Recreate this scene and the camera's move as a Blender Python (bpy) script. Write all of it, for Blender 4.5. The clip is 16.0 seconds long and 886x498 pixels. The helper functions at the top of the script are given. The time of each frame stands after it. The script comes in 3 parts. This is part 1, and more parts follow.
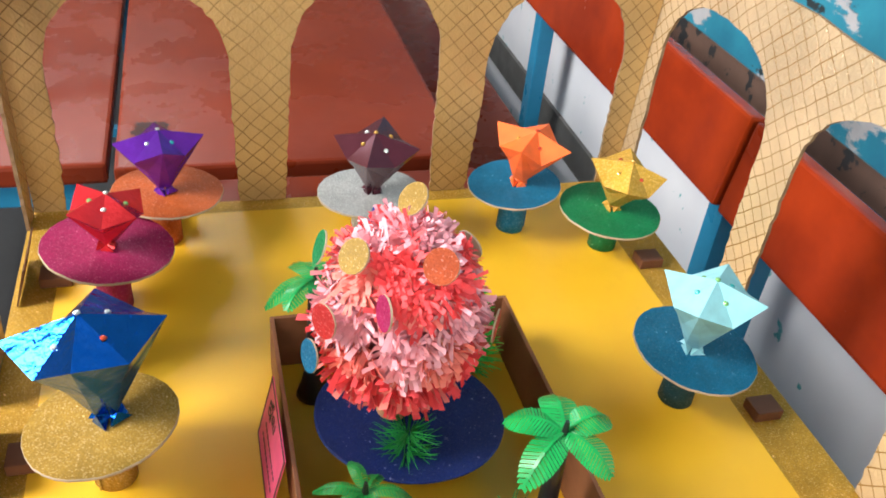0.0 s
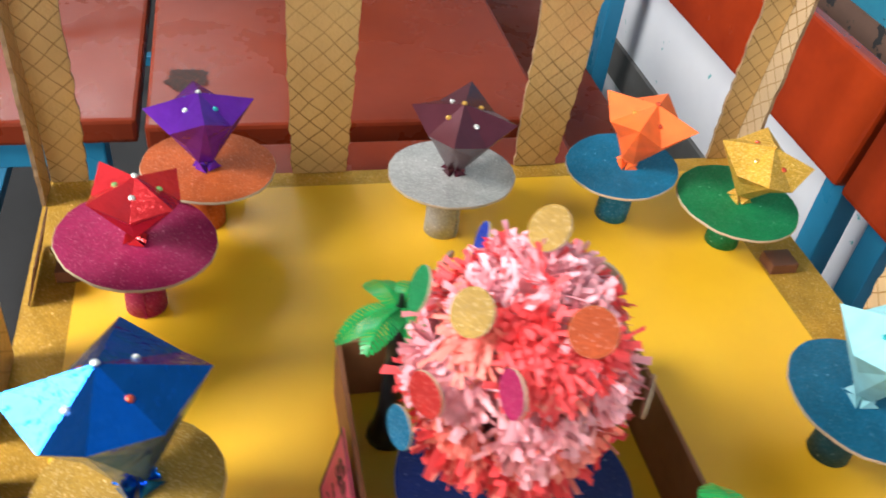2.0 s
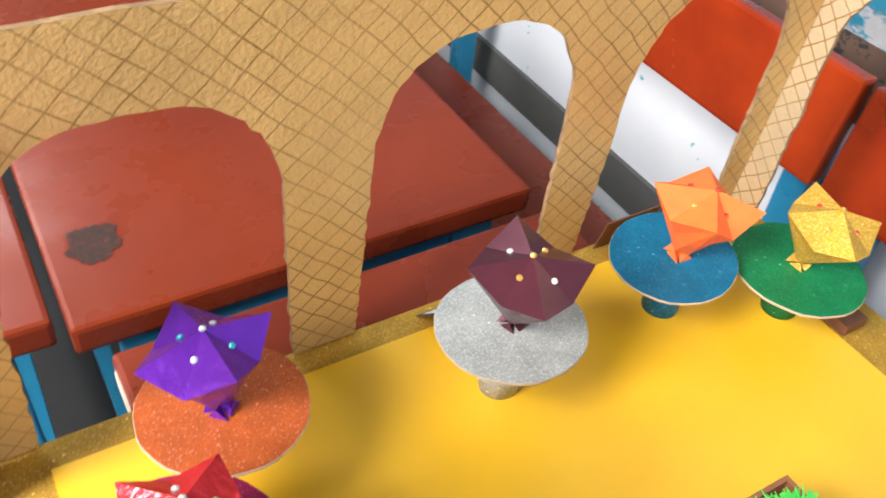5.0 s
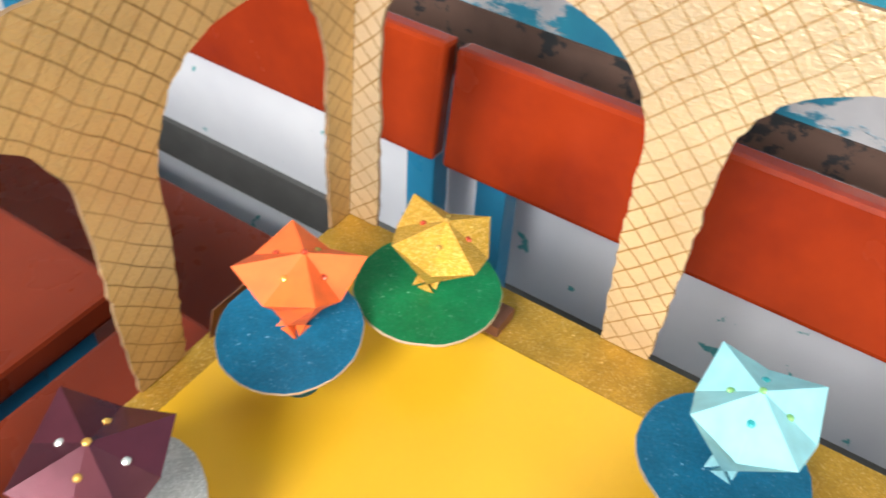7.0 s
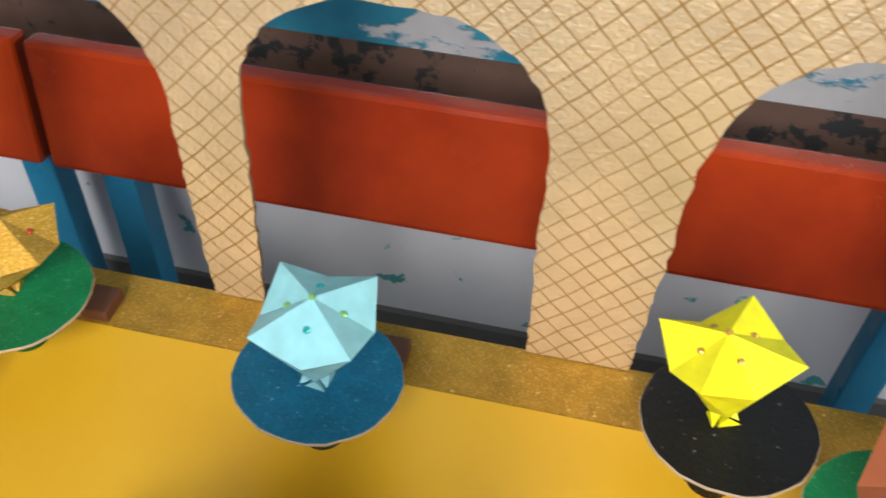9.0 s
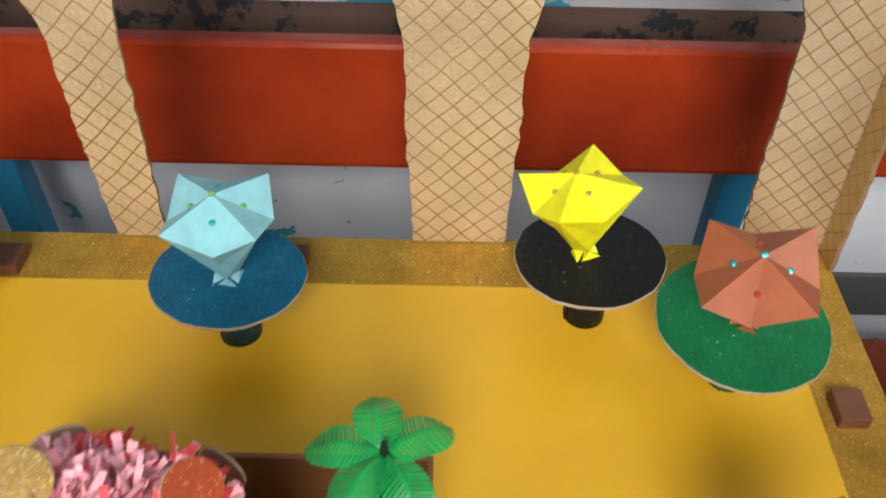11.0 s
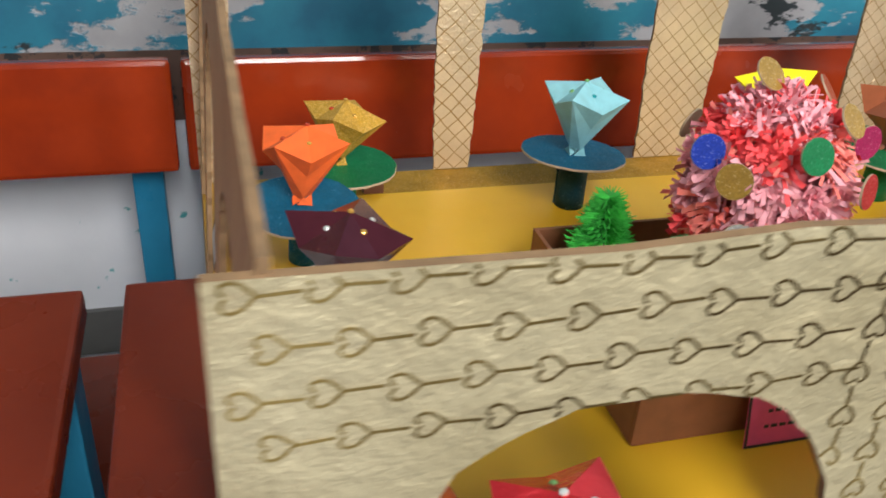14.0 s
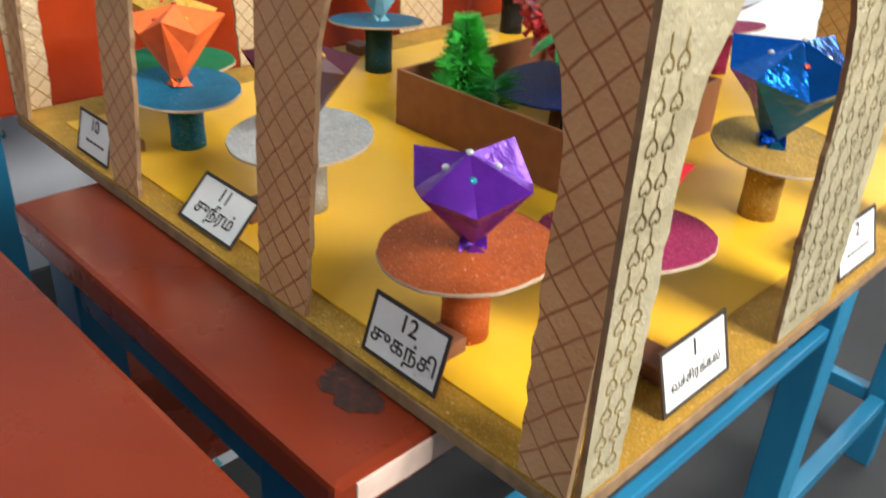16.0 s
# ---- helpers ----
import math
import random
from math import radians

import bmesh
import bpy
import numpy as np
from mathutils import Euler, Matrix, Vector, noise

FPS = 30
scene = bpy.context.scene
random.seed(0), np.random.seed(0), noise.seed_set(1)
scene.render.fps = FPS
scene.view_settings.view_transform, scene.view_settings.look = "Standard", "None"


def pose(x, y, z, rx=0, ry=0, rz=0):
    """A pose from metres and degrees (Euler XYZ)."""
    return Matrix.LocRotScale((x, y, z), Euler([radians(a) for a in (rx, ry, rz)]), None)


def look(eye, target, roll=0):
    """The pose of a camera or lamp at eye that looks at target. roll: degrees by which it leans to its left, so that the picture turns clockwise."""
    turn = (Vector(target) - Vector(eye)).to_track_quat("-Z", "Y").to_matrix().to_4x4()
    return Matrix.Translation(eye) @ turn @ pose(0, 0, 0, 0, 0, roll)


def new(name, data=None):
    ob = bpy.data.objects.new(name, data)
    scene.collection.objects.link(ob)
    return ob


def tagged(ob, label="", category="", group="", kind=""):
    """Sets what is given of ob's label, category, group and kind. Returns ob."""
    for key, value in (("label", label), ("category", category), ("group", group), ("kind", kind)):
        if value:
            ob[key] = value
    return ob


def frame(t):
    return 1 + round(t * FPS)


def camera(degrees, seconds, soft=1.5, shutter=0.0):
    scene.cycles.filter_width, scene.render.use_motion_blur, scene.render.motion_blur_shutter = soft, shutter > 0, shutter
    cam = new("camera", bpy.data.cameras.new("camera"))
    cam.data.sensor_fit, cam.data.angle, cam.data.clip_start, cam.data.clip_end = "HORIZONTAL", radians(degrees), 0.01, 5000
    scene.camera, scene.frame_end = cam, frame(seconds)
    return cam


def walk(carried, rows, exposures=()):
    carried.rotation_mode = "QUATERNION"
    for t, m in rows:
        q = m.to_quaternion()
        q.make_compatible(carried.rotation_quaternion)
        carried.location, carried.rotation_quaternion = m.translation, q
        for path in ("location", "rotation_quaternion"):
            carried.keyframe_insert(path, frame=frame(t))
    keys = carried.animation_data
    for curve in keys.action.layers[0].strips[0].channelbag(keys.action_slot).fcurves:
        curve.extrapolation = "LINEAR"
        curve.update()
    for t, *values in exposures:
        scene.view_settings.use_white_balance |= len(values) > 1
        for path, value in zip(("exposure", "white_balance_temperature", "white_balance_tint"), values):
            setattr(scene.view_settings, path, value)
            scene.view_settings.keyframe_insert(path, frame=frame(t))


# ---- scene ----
cam = camera(54.5, 16.0, soft=1.7, shutter=0.45)
EXPO = 0.91
PATH = [
    (0, (-0.117, -0.354, 0.449), (0.401, 1.195, -0.707), 6.7),
    (0.5, (-0.097, -0.323, 0.437), (0.365, 1.182, -0.798), 7.0),
    (1, (-0.072, -0.299, 0.419), (0.303, 1.182, -0.872), 7.3),
    (1.5, (-0.069, -0.267, 0.413), (0.292, 1.204, -0.893), 8.0),
    (2, (-0.128, -0.215, 0.409), (0.319, 1.243, -0.885), 7.9),
    (2.5, (-0.177, -0.187, 0.403), (0.339, 1.228, -0.913), 7.7),
    (3, (-0.185, -0.13, 0.402), (0.332, 1.269, -0.93), 7.2),
    (3.2, (-0.175, -0.109, 0.402), (0.331, 1.297, -0.927), 7.0),
    (5.3, (-0.219, 0.03, 0.425), (0.699, 1.186, -0.924), 5.7),
    (5.5, (-0.207, 0.044, 0.423), (0.757, 1.16, -0.928), 5.0),
    (6, (-0.137, 0.058, 0.419), (0.902, 1.07, -0.958), 4.6),
    (6.5, (-0.093, 0.052, 0.416), (1.048, 0.944, -0.963), 4.3),
    (7, (-0.075, 0.042, 0.424), (1.165, 0.784, -0.959), 3.6),
    (7.5, (-0.057, 0.021, 0.422), (1.251, 0.634, -0.962), 2.9),
    (8, (-0.049, -0.008, 0.42), (1.299, 0.482, -0.973), 2.8),
    (8.5, (-0.049, -0.038, 0.419), (1.332, 0.332, -0.98), 3.1),
    (9, (-0.048, -0.07, 0.419), (1.358, 0.182, -0.981), 2.9),
    (9.5, (-0.051, -0.098, 0.419), (1.365, 0.052, -0.985), 2.5),
    (9.7, (-0.055, -0.108, 0.419), (1.362, 0.006, -0.988), 2.4),
    (12, (-0.266, -0.036, 0.395), (1.21, -0.118, -0.952), 3.3),
    (12.5, (-0.345, 0.011, 0.375), (1.212, -0.088, -0.876), 5.9),
    (13, (-0.392, 0.129, 0.358), (1.221, -0.11, -0.799), 5.8),
    (13.5, (-0.421, 0.271, 0.356), (1.211, -0.091, -0.742), 4.0),
    (14, (-0.404, 0.34, 0.341), (1.247, -0.164, -0.669), 4.0),
    (14.5, (-0.415, 0.447, 0.33), (1.145, -0.322, -0.657), 4.4),
    (15, (-0.428, 0.529, 0.313), (1.022, -0.493, -0.611), 4.3),
    (15.5, (-0.414, 0.567, 0.284), (0.915, -0.616, -0.629), 4.0),
    (16, (-0.405, 0.574, 0.261), (0.807, -0.68, -0.718), 3.3),
]
walk(cam, [(t, look(eye, target, roll)) for t, eye, target, roll in PATH],
     exposures=[(0, EXPO + 0.02), (2, EXPO - 0.06), (3.2, EXPO - 0.06), (5.3, EXPO + 0.32), (6.5, EXPO + 0.25), (8, EXPO - 0.22), (9, EXPO - 0.52), (9.7, EXPO - 0.54), (12, EXPO - 0.80), (12.6, EXPO - 0.74), (13.5, EXPO - 0.78), (14.5, EXPO - 0.60), (15.2, EXPO - 0.36), (16, EXPO - 0.16)])

# ---------- world and light ----------
world = bpy.data.worlds.new("sky")
scene.world = world
world.use_nodes = True
wn = world.node_tree.nodes
sky = wn.new("ShaderNodeTexSky")
sky.sky_type = "NISHITA"
sky.sun_disc = False
sky.sun_elevation = radians(48)
sky.sun_rotation = radians(235)
wn["Background"].inputs["Strength"].default_value = 0.12
world.node_tree.links.new(sky.outputs["Color"], wn["Background"].inputs["Color"])

FLOOR_Z = -0.76
CEIL_Z = 2.6
ROOM_W, ROOM_E, ROOM_S, ROOM_N = -1.9, 0.57, -3.4, 3.4


def daylight(name, loc, target, sx, sy, watts, color=(1.0, 0.97, 0.92)):
    """An area lamp as the sky's light in an unseen window opening."""
    d = bpy.data.lights.new(name, "AREA")
    d.shape, d.size, d.size_y, d.energy, d.color = "RECTANGLE", sx, sy, watts, color
    ob = new(name, d)
    ob.matrix_world = look(loc, target)
    return ob


# The second west window is unseen, added with a weak fill lamp.
WEST_WINDOWS = [(0.0, 0.85), (-2.3, 0.9)]
for (yc, wd), watts in zip(WEST_WINDOWS, (72, 4)):
    daylight("unseen_window_daylight", (ROOM_W + 0.02, yc, 1.52), (0, yc, 0.1), wd, 1.15, watts)
for xc in (-1.2, -0.1):
    daylight("unseen_window_daylight", (xc, ROOM_S + 0.02, 1.52), (xc, 0, 0.2), 0.9, 1.2, 27)

# Unseen north window, added as fill light for the model's north face.
NORTH_FILL_WINDOW = (-0.9, 1.6)
daylight("unseen_window_daylight", (NORTH_FILL_WINDOW[0], ROOM_N - 0.02, 2.17), (-0.2, 0, 0.1), NORTH_FILL_WINDOW[1], 0.6, 22, (0.94, 0.97, 1.0))


# ---------- materials ----------
class Mat:
    def __init__(self, name, rough=0.5, metal=0.0, color=(0.5, 0.5, 0.5)):
        self.m = bpy.data.materials.new(name)
        self.m.use_nodes = True
        self.t = self.m.node_tree
        self.b = self.t.nodes["Principled BSDF"]
        self.b.inputs["Roughness"].default_value = rough
        self.b.inputs["Metallic"].default_value = metal
        self.b.inputs["Base Color"].default_value = (*color, 1)
        self.co = self.n("ShaderNodeTexCoord").outputs["Object"]

    def n(self, kind):
        return self.t.nodes.new(kind)

    def l(self, a, b):
        self.t.links.new(a, b)

    def noise(self, scale, detail=4, rough=0.55, co=None):
        n = self.n("ShaderNodeTexNoise")
        n.inputs["Scale"].default_value, n.inputs["Detail"].default_value = scale, detail
        n.inputs["Roughness"].default_value = rough
        self.l(co or self.co, n.inputs["Vector"])
        return n.outputs["Fac"]

    def voronoi(self, scale, out="Color"):
        n = self.n("ShaderNodeTexVoronoi")
        n.inputs["Scale"].default_value = scale
        self.l(self.co, n.inputs["Vector"])
        return n.outputs[out]

    def math(self, op, a, b=None, c=None):
        n = self.n("ShaderNodeMath")
        n.operation = op
        for i, v in enumerate((a, b, c)):
            if v is None:
                continue
            if isinstance(v, (int, float)):
                n.inputs[i].default_value = v
            else:
                self.l(v, n.inputs[i])
        return n.outputs[0]

    def ramp(self, fac, stops):
        n = self.n("ShaderNodeValToRGB")
        e = n.color_ramp.elements
        while len(e) < len(stops):
            e.new(0.5)
        for el, (p, c) in zip(e, stops):
            el.position, el.color = p, ((*c, 1) if len(c) == 3 else c)
        self.l(fac, n.inputs["Fac"])
        return n.outputs["Color"]

    def mix(self, fac, a, b, mode="MIX"):
        n = self.n("ShaderNodeMix")
        n.data_type, n.blend_type = "RGBA", mode
        for sock, v in ((n.inputs[0], fac), (n.inputs[6], a), (n.inputs[7], b)):
            if isinstance(v, tuple):
                sock.default_value = (*v, 1)
            elif isinstance(v, (int, float)):
                sock.default_value = v
            else:
                self.l(v, sock)
        return n.outputs[2]

    def col(self, c):
        self.l(c, self.b.inputs["Base Color"])

    def bump(self, height, strength=0.3, dist=0.001):
        n = self.n("ShaderNodeBump")
        n.inputs["Strength"].default_value, n.inputs["Distance"].default_value = strength, dist
        self.l(height, n.inputs["Height"])
        self.l(n.outputs["Normal"], self.b.inputs["Normal"])

    def rgh(self, v):
        self.l(v, self.b.inputs["Roughness"])


def scaled(c, k):
    return tuple(min(1.0, v * k) for v in c)


def paper(name, c, rough=0.55, foil=0.0, var=0.12):
    """Craft paper or foil with soft creases."""
    m = Mat(name, rough, foil)
    f = m.noise(70, 3)
    m.col(m.ramp(f, [(0.3, scaled(c, 1 - var)), (0.7, scaled(c, 1 + var))]))
    m.bump(m.noise(55 if foil > 0.45 else 220, 4), 0.5 if foil > 0.45 else 0.15, 0.0042 if foil > 0.45 else 0.0006)
    return m.m


def glitter(name, c, amount=0.86, rough=0.38, metal=0.25):
    """Glitter foam sheet: many small flakes, their sparkle partly put into the colour."""
    m = Mat(name, rough, metal)
    cell = m.voronoi(1300)
    flake = m.n("ShaderNodeSeparateColor")
    m.l(m.voronoi(800), flake.inputs[0])
    sep = m.n("ShaderNodeSeparateColor")
    m.l(cell, sep.inputs[0])
    fleck = m.ramp(sep.outputs[0], [(amount, (0, 0, 0)), (min(1, amount + 0.03), (1, 1, 1))])
    cloud = m.noise(45, 3)
    base = m.ramp(cloud, [(0.3, scaled(c, 0.8)), (0.7, scaled(c, 1.15))])
    # Glints are coloured in: paler cells for catching flakes, darker grain for the rest.
    light = tuple(min(1, 1.2 * v + 0.18) for v in c)
    shine = m.ramp(flake.outputs[1], [(0.9950, (0, 0, 0)), (0.9985, (1, 1, 1))])
    grain = m.mix(m.math("MULTIPLY", sep.outputs[1], 0.42), base, scaled(c, 0.35))
    m.col(m.mix(shine, m.mix(m.math("MULTIPLY", fleck, 0.45), grain, light), tuple(min(1, 1.5 * v + 0.20) for v in c)))
    m.bump(sep.outputs[1], 0.55, 0.0005)
    m.rgh(m.ramp(sep.outputs[2], [(0.0, (0.42,) * 3), (1.0, (0.8,) * 3)]))
    m.b.inputs["Specular IOR Level"].default_value = 0.3
    return m.m


def enamel(name, c, stops, rough=0.16):
    """Glossy oil paint on wood, scuffed and unevenly brushed."""
    m = Mat(name, rough)
    m.b.inputs["Specular IOR Level"].default_value = 0.32
    f = m.noise(5 if rough > 0.14 else 3.2, 5)
    g = m.noise(90, 4)
    base = m.mix(m.math("MULTIPLY", g, 0.25), m.ramp(f, [(0.3, stops[0]), (0.7, stops[1])]), scaled(c, 0.55))
    m.col(base)
    m.bump(m.noise(28, 4), 0.08, 0.004)
    m.rgh(m.ramp(m.noise(14, 4), [(0.3, (rough * 0.8,) * 3), (0.75, (rough * 2.0,) * 3)]))
    return m.m


def lattice(name, base, line, pitch, width, rough, metal, tilt=1.0, faded=0.35, crumple=0.35):
    """Foil paper with a crosshatched net drawn on it; the net lies in the plane (Y, Z) of the sheet."""
    m = Mat(name, rough, metal)
    sep = m.n("ShaderNodeSeparateXYZ")
    m.l(m.co, sep.inputs[0])
    wob = m.math("MULTIPLY", m.math("SUBTRACT", m.noise(25, 2), 0.5), pitch * 0.5)
    s, z = sep.outputs["Y"], sep.outputs["Z"]
    net = None
    for k in (tilt, -tilt):
        d = m.math("ADD", m.math("ADD", m.math("MULTIPLY", z, k), s), wob)
        fr = m.math("FRACT", m.math("DIVIDE", d, pitch))
        away = m.math("ABSOLUTE", m.math("SUBTRACT", fr, 0.5))
        on = m.math("LESS_THAN", away, width / pitch / 2)
        net = on if net is None else m.math("MAXIMUM", net, on)
    fade = m.ramp(m.noise(9, 3), [(0.32, (faded,) * 3), (0.6, (1, 1, 1))])
    cloud = m.noise(16, 4)
    tone = m.ramp(cloud, [(0.3, scaled(base, 0.86)), (0.7, scaled(base, 1.12))])
    m.col(m.mix(m.math("MULTIPLY", net, fade), tone, line))
    grain = m.noise(420, 3)
    m.bump(m.math("SUBTRACT", m.math("ADD", grain, m.noise(210, 3)), m.math("MULTIPLY", net, 0.5)), crumple, 0.0016)
    return m.m


GOLD_NET = lattice("gold_net_paper", (0.48, 0.31, 0.125), (0.20, 0.11, 0.03), 0.0168, 0.0014, 0.42, 0.25)
# East foil is paler; part of this is west light put into the colour.
EAST_NET = lattice("lit_pale_gold_net_foil", (0.74, 0.60, 0.40), (0.36, 0.20, 0.05), 0.0162, 0.0014, 0.40, 0.6, 1.0, 0.48, 0.42)
BROWN_NET = lattice("brown_net_board", (0.52, 0.29, 0.13), (0.28, 0.095, 0.03), 0.0172, 0.0016, 0.6, 0.0, 1.0, 0.75)
m = Mat("cream_gold_foil", 0.34, 0.55)
cr = m.noise(150, 4)
m.col(m.ramp(m.noise(20, 4), [(0.3, (0.58, 0.50, 0.31)), (0.7, (0.74, 0.66, 0.44))]))
m.bump(m.math("ADD", cr, m.math("MULTIPLY", m.noise(420, 2), 0.4)), 0.6, 0.0022)
m.rgh(m.ramp(m.noise(60, 3), [(0.3, (0.26,) * 3), (0.7, (0.5,) * 3)]))
CREAM_FOIL = m.m
BOARD_EDGE = paper("corrugated_edge", (0.23, 0.14, 0.07), 0.85, 0, 0.3)
BROWN_CARD = paper("brown_card", (0.23, 0.085, 0.035), 0.6)
DARK_CARD = paper("dark_brown_card", (0.16, 0.06, 0.028), 0.6)
GOLD_GLITTER = glitter("gold_glitter_border", (0.50, 0.28, 0.035), 0.9, 0.40, 0.35)
INK = paper("dark_ink", (0.03, 0.025, 0.02), 0.6)
# Brown ink whose golden glint is put into the colour in random stretches.
m = Mat("glinting_chain_ink", 0.34, 0.55)
m.col(m.ramp(m.noise(10, 3), [(0.38, (0.085, 0.055, 0.02)), (0.66, (0.42, 0.31, 0.11))]))
CHAIN_INK = m.m
WHITE_CARD = paper("white_card", (0.72, 0.72, 0.70), 0.6, 0, 0.04)
PALM_GREEN = paper("palm_plastic", (0.008, 0.33, 0.075), 0.30, 0, 0.3)
BUSH_GREEN = paper("bush_plastic", (0.02, 0.26, 0.05), 0.35, 0, 0.3)
PINE_GREEN = paper("pine_plastic", (0.09, 0.62, 0.11), 0.4, 0, 0.3)
TRUNK_BLACK = paper("trunk_plastic", (0.012, 0.011, 0.012), 0.3)
PINK_CARD = paper("pink_card", (0.80, 0.10, 0.25), 0.5, 0, 0.08)
RED_PAINT = enamel("red_bench_paint", (0.36, 0.07, 0.025), [(0.135, 0.017, 0.006), (0.205, 0.028, 0.009)], 0.22)
RED_PAINT.node_tree.nodes["Principled BSDF"].inputs["Specular IOR Level"].default_value = 0.24


def clear_coat(mt, weight, rough):
    b = mt.node_tree.nodes["Principled BSDF"]
    b.inputs["Coat Weight"].default_value, b.inputs["Coat Roughness"].default_value = weight, rough
    return mt


RED_BACK = clear_coat(enamel("red_backrest_paint", (0.30, 0.026, 0.007), [(0.16, 0.0135, 0.004), (0.42, 0.046, 0.008)], 0.15), 0.35, 0.10)
BLUE_STEEL = enamel("blue_steel_paint", (0.02, 0.19, 0.36), [(0.018, 0.16, 0.31), (0.025, 0.24, 0.42)], 0.3)
WORN_WOOD = paper("worn_bare_wood", (0.62, 0.46, 0.38), 0.8)
m = Mat("charred_patch", 0.7)
m.col(m.ramp(m.noise(160, 6, 0.7), [(0.42, (0.022, 0.010, 0.008)), (0.60, (0.06, 0.016, 0.009)), (0.74, (0.22, 0.05, 0.022))]))
m.bump(m.noise(120, 5), 0.5, 0.002)
CHAR = m.m

m = Mat("yellow_sheet", 0.36)
speck = m.math("LESS_THAN", m.voronoi(17, "Distance"), 0.028)
sepc = m.n("ShaderNodeSeparateColor")
m.l(m.voronoi(17), sepc.inputs[0])
speck = m.math("MULTIPLY", speck, m.math("GREATER_THAN", sepc.outputs[0], 0.72))
smudge = m.ramp(m.noise(38, 6, 0.7), [(0.66, (0, 0, 0)), (0.80, (0.35, 0.35, 0.35))])
sheet_c = m.mix(smudge, m.ramp(m.noise(7, 4), [(0.3, (0.72, 0.40, 0.016)), (0.7, (0.79, 0.46, 0.026))]), (0.42, 0.22, 0.03))
m.col(m.mix(m.math("MULTIPLY", speck, 0.8), sheet_c, (0.16, 0.07, 0.02)))
m.bump(m.noise(9, 3), 0.3, 0.004)
m.rgh(m.ramp(m.noise(11, 4), [(0.3, (0.30,) * 3), (0.7, (0.46,) * 3)]))
YELLOW_SHEET = m.m

m = Mat("cement_floor", 0.85)
m.col(m.mix(m.noise(60, 5), m.ramp(m.noise(2.2, 6), [(0.35, (0.022, 0.023, 0.024)), (0.7, (0.051, 0.053, 0.056))]), (0.034, 0.034, 0.037)))
m.bump(m.noise(40, 4), 0.1, 0.003)
CEMENT = m.m

# Plaster of the unseen walls and ceiling, kept dark to cut bounced light.
m = Mat("wall_plaster", 0.7)
m.col(m.ramp(m.noise(3, 5), [(0.3, (0.20, 0.20, 0.19)), (0.7, (0.27, 0.265, 0.25))]))
m.bump(m.noise(60, 4), 0.2, 0.002)
PLASTER = m.m

# the lower white-washed wall, with a few teal paint drips
m = Mat("whitewashed_wall", 0.38)
drip = m.ramp(m.noise(26, 5), [(0.66, (0, 0, 0)), (0.68, (1, 1, 1))])
m.col(m.mix(drip, m.ramp(m.noise(5, 4), [(0.3, (0.64, 0.67, 0.74)), (0.7, (0.75, 0.78, 0.83))]), (0.08, 0.38, 0.42)))
m.bump(m.noise(30, 4), 0.15, 0.003)
WHITEWASH = m.m

# peeling paint: teal and black remains on pale grey plaster
m = Mat("peeling_wall_paint", 0.5)
st = m.n("ShaderNodeMapping")
st.inputs["Scale"].default_value = (1, 0.45, 1)
m.l(m.co, st.inputs["Vector"])
teal = m.ramp(m.noise(6.5, 8, 0.62, st.outputs[0]), [(0.455, (0, 0, 0)), (0.47, (1, 1, 1))])
black = m.ramp(m.noise(9.5, 8, 0.65, st.outputs[0]), [(0.555, (0, 0, 0)), (0.57, (1, 1, 1))])
plain = m.ramp(m.noise(12, 5), [(0.3, (0.29, 0.29, 0.31)), (0.7, (0.44, 0.44, 0.46))])
tealc = m.ramp(m.noise(8, 5), [(0.3, (0.012, 0.11, 0.19)), (0.7, (0.03, 0.26, 0.36))])
m.col(m.mix(black, m.mix(teal, plain, tealc), (0.02, 0.03, 0.035)))
m.bump(teal, 0.5, 0.002)
PEELING = m.m

m = Mat("dark_wall_band", 0.7)
blk = m.ramp(m.noise(34, 8, 0.66), [(0.55, (0, 0, 0)), (0.57, (1, 1, 1))])
m.col(m.mix(blk, m.ramp(m.noise(10, 5), [(0.3, (0.055, 0.030, 0.022)), (0.7, (0.11, 0.062, 0.045))]), (0.012, 0.014, 0.016)))
DARK_BAND = m.m
GREY_BAND = enamel("grey_wall_stripe", (0.1, 0.1, 0.1), [(0.085, 0.085, 0.083), (0.14, 0.14, 0.135)], 0.4)


# ---------- mesh helpers ----------
def mesh_of(name, bm, mats, smooth=False):
    me = bpy.data.meshes.new(name)
    bm.normal_update()
    bm.to_mesh(me)
    bm.free()
    for mt in (mats if isinstance(mats, (list, tuple)) else [mats]):
        me.materials.append(mt)
    if smooth:
        me.shade_smooth()
    return me


def part(name, bm, mats, parent=None, label="", smooth=False):
    ob = new(name, mesh_of(name, bm, mats, smooth))
    if parent:
        ob.parent = parent
    if label:
        ob["label"] = label
    return ob


def thing(name, label, category, loc=(0, 0, 0), rz=0.0, group="", kind=""):
    ob = new(name)
    ob.empty_display_size = 0.02
    ob.matrix_world = pose(*loc, 0, 0, rz)
    return tagged(ob, label, category, group, kind)


